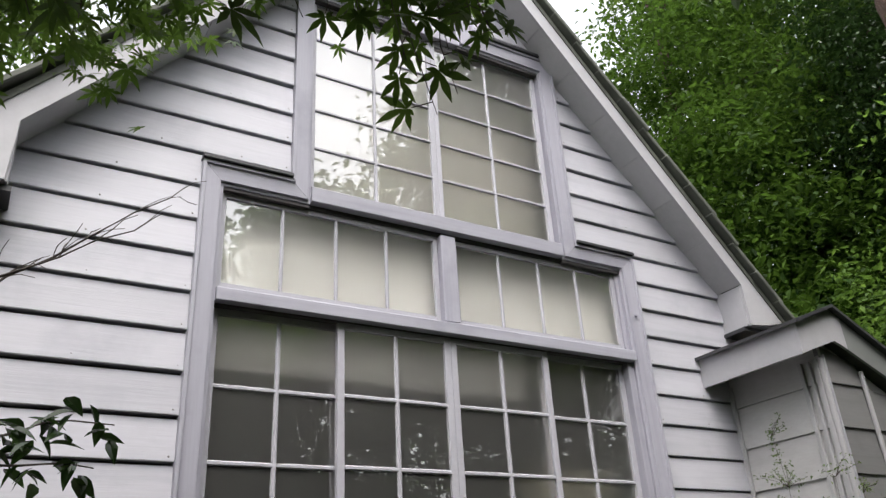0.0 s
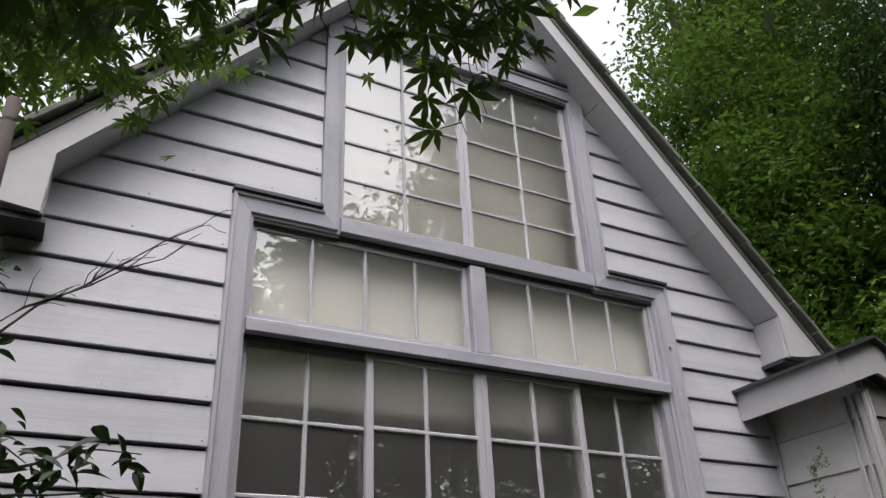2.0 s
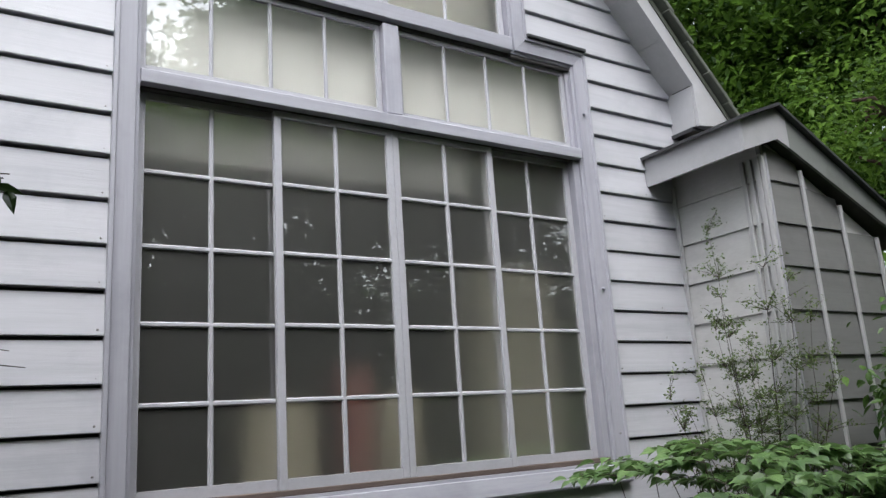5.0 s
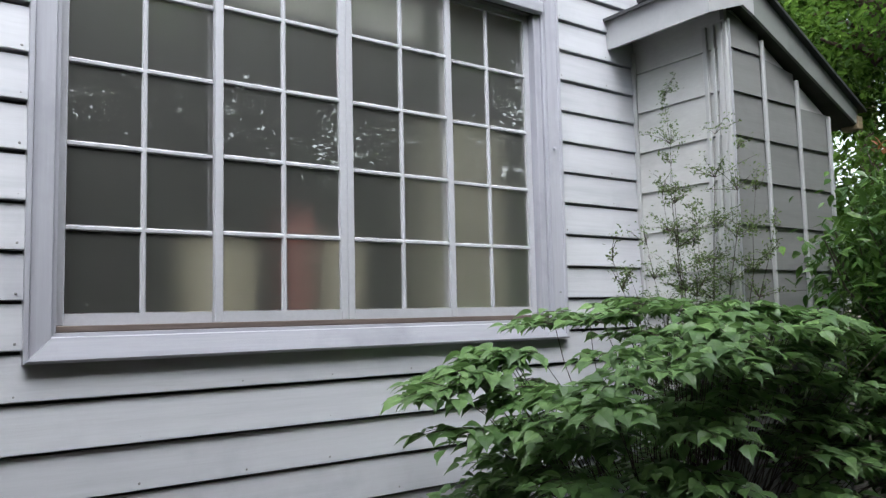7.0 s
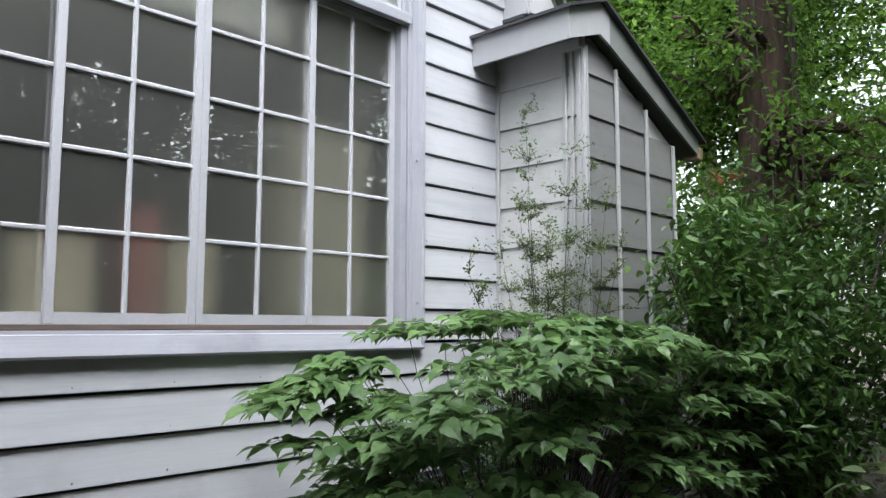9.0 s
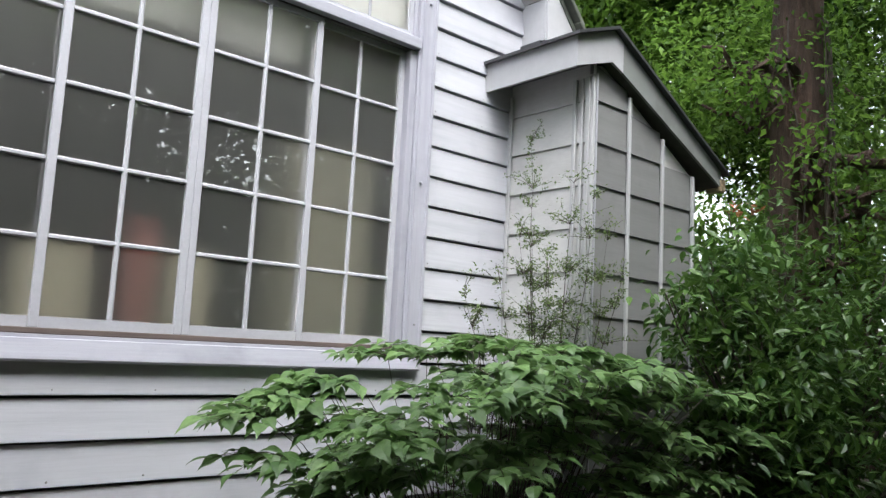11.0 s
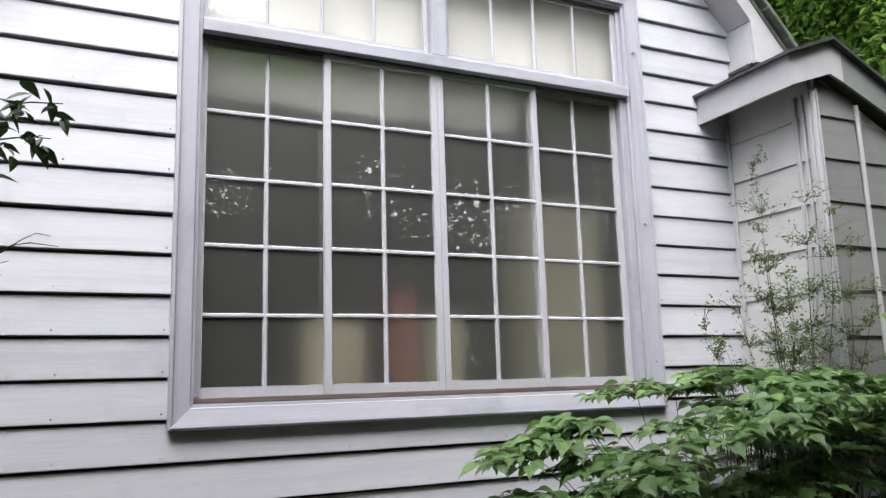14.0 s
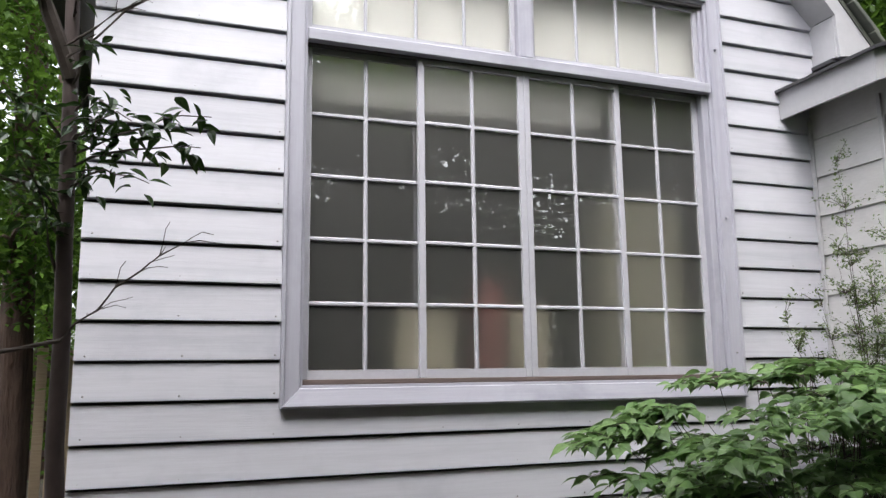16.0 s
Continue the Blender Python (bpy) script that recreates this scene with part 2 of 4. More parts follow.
def tube(bm, pts, radii, sides=6):
    """A tapered tube along points."""
    rings = []
    for i, p in enumerate(pts):
        p = Vector(p)
        d = (Vector(pts[min(i + 1, len(pts) - 1)]) - Vector(pts[max(i - 1, 0)])).normalized()
        u = d.orthogonal().normalized()
        v = d.cross(u)
        rings.append([bm.verts.new(p + radii[i] * (math.cos(2 * math.pi * k / sides) * u + math.sin(2 * math.pi * k / sides) * v)) for k in range(sides)])
    for r, s in zip(rings, rings[1:]):
        # match the seam of the next ring to this one
        k0 = min(range(sides), key=lambda k: (s[k].co - r[0].co).length)
        s[:] = s[k0:] + s[:k0]
        if (s[1].co - r[1].co).length > (s[-1].co - r[1].co).length:
            s[:] = [s[0]] + s[:0:-1]
        for k in range(sides):
            bm.faces.new((r[k], r[(k + 1) % sides], s[(k + 1) % sides], s[k]))
    bm.faces.new(rings[0][::-1])
    bm.faces.new(rings[-1])
    return bm


def bent(a, c, sag=0.0, steps=5, wob=0.02, rng=random):
    """Points from a to c with a sag and some wobble."""
    a, c = Vector(a), Vector(c)
    out = []
    for i in range(steps + 1):
        f = i / steps
        p = a.lerp(c, f)
        p.z += sag * 4 * f * (1 - f)
        if 0 < i < steps:
            p += Vector((rng.uniform(-wob, wob), rng.uniform(-wob, wob), rng.uniform(-wob, wob)))
        out.append(p)
    return out


def smooth_shade(ob):
    ob.data.polygons.foreach_set("use_smooth", [True] * len(ob.data.polygons))
    return ob


# leaf shapes: the stalk at the origin, the tip along +y, the upper face to +z
def shape_ovate(width=0.45, droop=0.12, fold=0.10, tip=True):
    rows = [(0.0, 0.02), (0.22, 0.8), (0.45, 1.0), (0.72, 0.62), (1.0, 0.0)]
    vs, fs = [], []
    for y, w in rows:
        z = -droop * y * y
        if w > 0:
            vs += [(-w * width / 2, y, z + fold * w * 0.5), (0, y, z), (w * width / 2, y, z + fold * w * 0.5)]
        else:
            vs += [(0, y, z)]
    for i in range(3):
        k = 3 * i
        fs += [(k, k + 1, k + 4, k + 3), (k + 1, k + 2, k + 5, k + 4)]
    fs += [(9, 10, 12), (10, 11, 12)]
    return np.array(vs), fs


def shape_pointed():
    """A broad leaf with a toothed edge, drawn out into a drooping tip."""
    rows = [(0.0, 0.03), (0.1, 0.2), (0.22, 0.28), (0.36, 0.305), (0.5, 0.265), (0.62, 0.195), (0.74, 0.11), (0.87, 0.035)]
    vs, fs = [], []
    for i, (y, w) in enumerate(rows):
        z = 0.10 * y - 0.34 * y * y
        tooth = 0.018 if i % 2 else -0.008
        vs += [(-w - tooth, y, z + 0.22 * w), (0, y, z), (w + tooth, y, z + 0.22 * w)]
    vs.append((0, 1, -0.27))
    n = len(rows)
    for i in range(n - 1):
        k = 3 * i
        fs += [(k, k + 1, k + 4, k + 3), (k + 1, k + 2, k + 5, k + 4)]
    k = 3 * (n - 1)
    fs += [(k, k + 1, k + 3), (k + 1, k + 2, k + 3)]
    return np.array(vs, float), fs


def shape_small():
    vs = [(0, 0, 0), (-0.24, 0.45, 0.06), (0, 1, -0.05), (0.24, 0.45, 0.06), (0, 0.45, 0)]
    return np.array(vs, float), [(0, 4, 1), (4, 2, 1), (0, 3, 4), (4, 3, 2)]


def shape_maple(rng):
    vs, fs = [(0, 0.12, 0)], []
    for ang, ln in ((-128, 0.34), (-84, 0.62), (-42, 0.86), (0, 1.0), (42, 0.86), (84, 0.62), (128, 0.34)):
        ang += rng.uniform(-6, 6)
        ln *= rng.uniform(0.88, 1.1)
        a = radians(ang)
        d, s = np.array((math.sin(a), math.cos(a))), np.array((math.cos(a), -math.sin(a)))
        o = np.array((0, 0.12))
        k = len(vs)
        w = 0.122 * ln ** 0.5
        dr = rng.uniform(0.10, 0.32)
        for f, ww in ((0.24, 0.7), (0.52, 1.0), (0.78, 0.5)):
            z = -dr * (f * ln) ** 2
            p, q = o + d * ln * f - s * w * ww, o + d * ln * f + s * w * ww
            vs += [(p[0], p[1], z + 0.025), (q[0], q[1], z + 0.025)]
        e = o + d * ln
        vs.append((e[0], e[1], -dr * ln * ln))
        fs += [(0, k, k + 1), (k, k + 2, k + 3, k + 1), (k + 2, k + 4, k + 5, k + 3), (k + 4, k + 6, k + 5)]
    vs.append((0, 0, 0))
    return np.array(vs, float), fs


def turns(yaw, pitch, roll):
    """Rotation matrices for arrays of angles: roll about y, pitch about x, yaw about z."""
    cy, sy, cp, sp, cr, sr = np.cos(yaw), np.sin(yaw), np.cos(pitch), np.sin(pitch), np.cos(roll), np.sin(roll)
    o, i = np.zeros_like(yaw), np.ones_like(yaw)
    Z = np.stack([cy, -sy, o, sy, cy, o, o, o, i], -1).reshape(-1, 3, 3)
    X = np.stack([i, o, o, o, cp, -sp, o, sp, cp], -1).reshape(-1, 3, 3)
    Y = np.stack([cr, o, sr, o, i, o, -sr, o, cr], -1).reshape(-1, 3, 3)
    return Z @ X @ Y


def leaves(name, shape, places, yaw, pitch, roll, size, mat, parent, label=""):
    """Many leaves as one mesh."""
    vs, fs = shape
    R = turns(yaw, pitch, roll)
    P = (np.einsum("nij,kj->nki", R, vs) * size[:, None, None] + places[:, None, :]).reshape(-1, 3)
    n, k = len(places), len(vs)
    me = bpy.data.meshes.new(name)
    me.from_pydata(P.tolist(), [], [tuple(i * k + j for j in f) for i in range(n) for f in fs])
    me.materials.append(mat)
    ob = new(name, me)
    ob.parent = parent
    tagged(ob, label, kind="stuff")
    return ob


def crown_points(rng, blobs, per_clump, clump, density):
    """Leaf places: clumps scattered near the surface of ellipsoids, leaves scattered in each clump."""
    out = []
    for (cx, cy, cz, rx, ry, rz), n in zip(blobs, density):
        d = rng.normal(size=(n, 3))
        d /= np.linalg.norm(d, axis=1)[:, None]
        r = rng.uniform(0.2, 1.06, n) ** 0.6
        c = np.array((cx, cy, cz)) + d * r[:, None] * np.array((rx, ry, rz))
        c += rng.normal(size=(n, 3)) * 0.12 * min(rx, ry, rz)
        out.append((c[:, None, :] + rng.normal(size=(n, per_clump, 3)) * np.array((clump, clump, clump * 0.55))).reshape(-1, 3))
    return np.concatenate(out)


def crown(name, rng, shape, blobs, density, per_clump, clump, size, mat, parent, label=""):
    p = crown_points(rng, blobs, per_clump, clump, density)
    n = len(p)
    return leaves(name, shape, p, rng.uniform(0, 2 * np.pi, n), rng.normal(-0.35, 0.45, n), rng.normal(0, 0.45, n),
                  rng.uniform(0.7, 1.25, n) * size, mat, parent, label)


# ---- ground ----
rng = np.random.default_rng(4)
gx = np.concatenate([np.linspace(-60, -6, 12), np.linspace(-5, 12, 52), np.linspace(14, 60, 12)])
gy = np.concatenate([np.linspace(-60, -8, 12), np.linspace(-7, 8, 46), np.linspace(10, 60, 12)])
gv = [(x, y, (0.05 * noise.noise((x * 0.8, y * 0.8, 0)) + 0.02 * noise.noise((x * 3, y * 3, 5))) if abs(x) < 12 and abs(y) < 8 else 0.0) for y in gy for x in gx]
gf = [(j * len(gx) + i, j * len(gx) + i + 1, (j + 1) * len(gx) + i + 1, (j + 1) * len(gx) + i) for j in range(len(gy) - 1) for i in range(len(gx) - 1)]
gm = bpy.data.meshes.new("ground")
gm.from_pydata(gv, [], gf)
gm.materials.append(SOIL)
tagged(new("ground", gm), "dark garden soil with leaf litter", "ground", kind="structure")
far_ground = boxed(-2500, 2500, -2500, 2500, -0.6, -0.12)
tagged(link_mesh("ground_far", far_ground, SOIL), "dark wooded ground reaching the horizon", "ground", kind="structure")

# ---- gable wall ----
XC, APEX, SLOPE = 1.5, 6.64, 1.155      # centre line, height and slope of the soffit line on the wall
WL, WR = -0.985, 3.985                  # ends of the wall


def soffit_z(x):
    return APEX - SLOPE * abs(x - XC)


# outline of the stepped window casing, clockwise from the lower left
OUT = [(0, 1.25), (0, 4.075), (0.485, 4.075), (0.485, 5.62), (1.2, 5.62), (1.2, 6.03), (1.8, 6.03), (1.8, 5.62), (2.5, 5.62), (2.5, 4.075), (3.0, 4.075), (3.0, 1.25)]
HEADS = [(0, 3, 1.25, 4.075), (0.485, 2.5, 4.0, 5.62), (1.2, 1.8, 5.5, 6.03)]

bm = bmesh.new()
cuts = [WL, 0.06, 0.55, 1.26, 1.74, 2.45, 2.94, WR]
holes = [None, (1.31, 4.0), (1.31, 5.55), (1.31, 5.96), (1.31, 5.55), (1.31, 4.0), None]
for x0, x1, hole in zip(cuts, cuts[1:], holes):
    tops = [(x1, soffit_z(x1) + 0.02), (x0, soffit_z(x0) + 0.02)]
    if x0 < XC < x1:
        tops.insert(1, (XC, APEX + 0.02))
    if hole is None:
        prism_y(bm, [(x0, -0.1), (x1, -0.1)] + tops, 0.052, 0.16)
    else:
        prism_y(bm, [(x0, -0.1), (x1, -0.1), (x1, hole[0]), (x0, hole[0])], 0.052, 0.16)
        prism_y(bm, [(x0, hole[1]), (x1, hole[1])] + tops, 0.052, 0.16)
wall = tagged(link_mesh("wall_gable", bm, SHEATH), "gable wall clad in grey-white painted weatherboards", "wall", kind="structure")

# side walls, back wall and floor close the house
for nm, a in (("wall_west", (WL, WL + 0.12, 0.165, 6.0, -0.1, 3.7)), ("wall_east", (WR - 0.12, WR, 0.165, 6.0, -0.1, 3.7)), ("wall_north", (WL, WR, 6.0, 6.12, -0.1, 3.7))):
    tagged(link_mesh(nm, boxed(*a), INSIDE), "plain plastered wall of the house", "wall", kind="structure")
tagged(link_mesh("floor", boxed(WL + 0.12, WR - 0.12, 0.165, 6.0, 0.3, 0.5), FLOORW), "dark wooden floor inside the house", "floor", kind="structure")

# ---- main roof ----
OVER, DEPTH = 0.2, 6.3
roof = empty("roof_main", (XC, 3, APEX), "steep gable roof with slate tiles and pale painted bargeboards", "roof", kind="structure")
DZ = 0.165                              # bargeboard depth, measured upright
for s in (-1, 1):
    def X(u):
        return XC + s * u
    run = 2.35
    zf = APEX - SLOPE * run             # soffit height at the eave box
    # bargeboard with its wider boxed foot
    pts = [(X(0), APEX), (X(run), zf), (X(run + 0.012), 3.615), (X(run + 0.19), 3.635), (X(run + 0.36), APEX + DZ - SLOPE * (run + 0.36)), (X(0), APEX + DZ)]
    bm = prism_y(bmesh.new(), pts, -OVER - 0.022, -OVER)
    part("bargeboard", bm, FASCIA, roof)
    # soffit panels between wall and bargeboard, with open joints
    n = 9
    for i in range(n):
        u0, u1 = run * i / n + 0.002, run * (i + 1) / n - 0.002
        bm = prism_y(bmesh.new(), [(X(u0), APEX - SLOPE * u0), (X(u1), APEX - SLOPE * u1), (X(u1), APEX - SLOPE * u1 + 0.03), (X(u0), APEX - SLOPE * u0 + 0.03)], -OVER, 0.05)
        part("soffit_panel", bm, SOFFIT, roof)
    # boxed foot of the eave
    xa, xb = sorted((X(run), X(run + 0.3)))
    part("eave_box", boxed(xa, xb, -OVER + 0.001, 0.03, 3.618, zf - 0.003), FASCIA, roof)
    part("eave_box_cap", boxed(xa - 0.02, xb + 0.02, -OVER + 0.02, 0.025, 3.585, 3.612), DARKMETAL, roof)
    # roof deck and tiles
    th = DZ + 0.002
    deck = [(X(0), APEX + th), (X(run + 0.42), APEX + th - SLOPE * (run + 0.42)), (X(run + 0.42), APEX + th + 0.05 - SLOPE * (run + 0.42)), (X(0), APEX + th + 0.05)]
    part("roof_deck", prism_y(bmesh.new(), deck, -OVER - 0.03, DEPTH), ROOFING, roof)
    under = [(X(0), APEX + 0.03), (X(run + 0.3), APEX + 0.03 - SLOPE * (run + 0.3)), (X(run + 0.3), APEX + th - SLOPE * (run + 0.3)), (X(0), APEX + th)]
    part("rafters", prism_y(bmesh.new(), under, 0.05, DEPTH - 0.02), SOFFIT, roof)
    ang = math.atan(SLOPE)
    course = 0.27
    tile = bmesh.new()
    box(tile, -0.012, 0.30, 0, 0.30, 0, 0.034, bevel=0.006)
    tme = bpy.data.meshes.new("roof_tile")
    tile.to_mesh(tme)
    tile.free()
    tme.materials.append(ROOFING)
    rr = random.Random(3 + s)
    L = (run + 0.42) / math.cos(ang)
    for i in range(int(L / course) + 1):
        for j in range(3):
            o = new("roof_tile", tme)
            o.parent = roof
            d = i * course
            base = Vector((X(d * math.cos(ang)), -OVER - 0.085 + j * 0.31 + rr.uniform(-0.012, 0.012), APEX + th + 0.052 - math.sin(ang) * d + 0.012))
            yaw = 0 if s > 0 else math.pi
            o.matrix_basis = roof.matrix_basis.inverted() @ Matrix.Translation(base + Vector((0, 0.3 if s < 0 else 0, 0))) @ Matrix.Rotation(yaw, 4, "Z") @ Matrix.Rotation(ang - 0.05 + rr.uniform(-0.012, 0.012), 4, "Y")
for o in roof.children:
    if not o.name.startswith("roof_tile"):
        o.matrix_parent_inverse = Matrix.Translation(-roof.location)

# ---- stepped window: casing, rails, sashes, panes ----
win = tagged(new("window_1"), "tall stepped wooden window with frosted panes in grey-white casing", "window", kind="structure")
N = len(OUT)


def inward(i):
    (x0, z0), (x1, z1) = OUT[i % N], OUT[(i + 1) % N]
    l = math.hypot(x1 - x0, z1 - z0)
    return ((z1 - z0) / l, -(x1 - x0) / l)


PROFILE = [(0.0, 0.05), (0.0, -0.028), (0.017, -0.028), (0.021, -0.016), (0.1, -0.010), (0.104, 0.006), (0.12, 0.008), (0.12, 0.13), (0.05, 0.13)]
# the sill slopes outwards to shed water
SILL = [(0.0, 0.05), (0.0, -0.03), (0.012, -0.035), (0.1, -0.010), (0.104, 0.006), (0.12, 0.008), (0.12, 0.13), (0.05, 0.13)]
for i in range(N):
    (x0, z0), (x1, z1) = OUT[i], OUT[(i + 1) % N]
    profile = SILL if i == N - 1 else PROFILE
    a, n, c = inward(i - 1), inward(i), inward(i + 1)
    bm = bmesh.new()
    ends = []
    for (x, z), m, e in (((x0, z0), a, 0.0007), ((x1, z1), c, -0.0007)):
        t = ((x1 - x0), (z1 - z0))
        l = math.hypot(*t)
        ends.append([bm.verts.new((x + d * (n[0] + m[0]) + t[0] / l * e, y, z + d * (n[1] + m[1]) + t[1] / l * e)) for d, y in profile])
    for k in range(len(profile)):
        j = (k + 1) % len(profile)
        bm.faces.new((ends[0][k], ends[0][j], ends[1][j], ends[1][k]))
    bm.faces.new(ends[0][::-1])
    bm.faces.new(ends[1])
    bmesh.ops.recalc_face_normals(bm, faces=bm.faces)
    up = abs(z1 - z0) > abs(x1 - x0)
    part("sill_casing" if i == N - 1 else "casing", bm, TRIM_V if up else TRIM_H, win)
# drip caps over the heads
for x0, x1, z in ((0.0, 0.485, 4.075), (2.5, 3.0, 4.075), (0.485, 1.2, 5.62), (1.8, 2.5, 5.62), (1.2, 1.8, 6.03)):
    part("drip_cap", boxed(x0 - 0.006, x1 + 0.004, -0.046, 0.05, z + 0.002, z + 0.026, bevel=0.004), DARKMETAL, win, "dark metal drip cap")
# rails
def weathered_rail(name, x0, x1, z0, z1, nose, foot):
    """A rail with a sloped top and a nose that stands proud of a recessed foot."""
    pts = [(0.125, z1), (nose + 0.01, z1 - 0.006), (nose, z1 - 0.014), (nose, z0 + 0.004), (nose + 0.004, z0), (0.125, z0)]
    r_ = part(name, prism_x(bmesh.new(), pts, x0, x1), TRIM_H, win)
    # the foot's dark colour paints in the shade below the nose
    part("rail_foot", boxed(x0, x1, nose + 0.05, 0.125, foot, z0 - 0.0005), SHADE_WOOD, win, "rail foot darkened for the shade under the rail")
    return r_


weathered_rail("transom_rail", 0.121, 2.879, 3.297, 3.376, -0.02, 3.2885)
weathered_rail("upper_rail", 0.606, 2.379, 3.965, 4.07, -0.016, 3.9385)
# dark strips added under the heads, standing in for the shade there
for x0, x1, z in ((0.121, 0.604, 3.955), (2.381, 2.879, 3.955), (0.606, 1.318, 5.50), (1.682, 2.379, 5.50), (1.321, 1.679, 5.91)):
    part("head_stop", boxed(x0, x1, 0.014, 0.056, z - 0.022, z - 0.0005, bevel=0.002), SHADE_WOOD, win, "dark strip for the shade under the head")
part("top_rail", boxed(1.321, 1.679, 0.004, 0.12, 5.50, 5.58, bevel=0.004), TRIM_H, win)
part("transom_post", boxed(1.44, 1.545, 0.0, 0.125, 3.377, 3.938, bevel=0.005), TRIM_V, win)
part("sash_track", boxed(0.121, 2.879, 0.02, 0.128, 1.371, 1.398, bevel=0.003), BAREWOOD, win, "bare reddish-brown wooden sash track")
part("jamb", boxed(2.8285, 2.8795, 0.02, 0.125, 1.399, 3.289, bevel=0.004), TRIM_V, win)
part("jamb", boxed(2.8505, 2.8795, 0.03, 0.125, 3.377, 3.938, bevel=0.004), TRIM_V, win)
for kx, kz in ((2.935, 2.43), (2.94, 3.62)):
    kn = bmesh.new()
    bmesh.ops.create_uvsphere(kn, u_segments=10, v_segments=6, radius=0.011, matrix=Matrix.Translation((kx, -0.02, kz)))
    smooth_shade(part("knob", kn, TRIM_V, win, "small round painted knob"))
part("peg", tube(bmesh.new(), [(2.945, -0.004, 1.535), (2.945, -0.022, 1.533)], [0.006, 0.005], 8), NAIL, win, "dark iron peg")

pane_meshes = {}


def sash(x0, x1, z0, z1, y, cols, rows, stile=0.04, rail_t=0.034, rail_b=0.05, bar=0.024):
    """A glazed sash: stiles, rails and glazing bars in one mesh, each pane a piece of its own."""
    bm = bmesh.new()
    t = 0.016
    box(bm, x0, x0 + stile, y - t, y + t, z0, z1, bevel=0.003)
    box(bm, x1 - stile, x1, y - t, y + t, z0, z1, bevel=0.003)
    box(bm, x0 + stile - 0.001, x1 - stile + 0.001, y - t + 0.001, y + t - 0.001, z0, z0 + rail_b)
    box(bm, x0 + stile - 0.001, x1 - stile + 0.001, y - t + 0.001, y + t - 0.001, z1 - rail_t, z1)
    gx0, gx1, gz0, gz1 = x0 + stile, x1 - stile, z0 + rail_b, z1 - rail_t
    w, hgt = (gx1 - gx0) / cols, (gz1 - gz0) / rows
    for c in range(1, cols):
        cx = gx0 + c * w
        prism = [(cx - bar / 2, y + 0.004), (cx - bar / 2, y - 0.008), (cx - bar / 4, y - 0.014), (cx + bar / 4, y - 0.014), (cx + bar / 2, y - 0.008), (cx + bar / 2, y + 0.004)]
        lo = [bm.verts.new((px, py, gz0 - 0.003)) for px, py in prism]
        hi = [bm.verts.new((px, py, gz1 + 0.003)) for px, py in prism]
        for k in range(6):
            bm.faces.new((lo[k], hi[k], hi[(k + 1) % 6], lo[(k + 1) % 6]))
    for r in range(1, rows):
        cz = gz0 + r * hgt
        prism = [(cz - bar / 2, y + 0.003), (cz - bar / 2, y - 0.007), (cz - bar / 4, y - 0.013), (cz + bar / 4, y - 0.013), (cz + bar / 2, y - 0.007), (cz + bar / 2, y + 0.003)]
        lo = [bm.verts.new((gx0 - 0.003, py, pz)) for pz, py in prism]
        hi = [bm.verts.new((gx1 + 0.003, py, pz)) for pz, py in prism]
        for k in range(6):
            bm.faces.new((lo[k], hi[k], hi[(k + 1) % 6], lo[(k + 1) % 6]))
    bmesh.ops.recalc_face_normals(bm, faces=bm.faces)
    me = bpy.data.meshes.new("sash")
    bm.to_mesh(me)
    bm.free()
    me.materials.append(SASH)
    s = new("sash", me)
    s.parent = win
    key = (round(w, 3), round(hgt, 3))
    if key not in pane_meshes:
        g = boxed(-w / 2 + 0.002, w / 2 - 0.002, -0.002, 0.002, -hgt / 2 + 0.002, hgt / 2 - 0.002)
        pm = bpy.data.meshes.new("pane")
        g.to_mesh(pm)
        g.free()
        pm.materials.append(GLASS)
        pm.materials.append(FROST)
        for poly in pm.polygons:
            poly.material_index = 0 if poly.normal.y < -0.5 else 1
        pane_meshes[key] = pm
    rr = random.Random(int(x0 * 1000))
    for c in range(cols):
        for r in range(rows):
            p = new("pane", pane_meshes[key])
            p.parent = s
            p.visible_shadow = False
            p.matrix_basis = pose(gx0 + (c + 0.5) * w, y + 0.001, gz0 + (r + 0.5) * hgt, rr.uniform(-0.35, 0.35), 0, rr.uniform(-0.35, 0.35))
    return s


# four sliding sashes, the middle pair on the outer track
sash(0.121, 0.835, 1.398, 3.288, 0.088, 2, 5)
sash(0.785, 1.482, 1.398, 3.288, 0.05, 2, 5)
sash(1.483, 2.18, 1.398, 3.288, 0.05, 2, 5)
sash(2.137, 2.828, 1.398, 3.288, 0.088, 2, 5)
# transom lights
sash(0.122, 1.439, 3.377, 3.938, 0.06, 4, 1, 0.03, 0.03, 0.04, 0.02)
sash(1.546, 2.85, 3.377, 3.938, 0.06, 4, 1, 0.03, 0.03, 0.04, 0.02)
# upper pair and top light
sash(0.607, 1.478, 4.071, 5.498, 0.07, 2, 5, 0.035, 0.03, 0.03, 0.02)
sash(1.479, 2.378, 4.071, 5.498, 0.07, 2, 5, 0.035, 0.03, 0.03, 0.02)
sash(1.322, 1.678, 5.581, 5.908, 0.07, 2, 1, 0.03, 0.03, 0.03, 0.02)

# ---- weatherboards ----
rb = random.Random(11)
LIP, GAP = 0.017, 0.012
nails = bmesh.new()


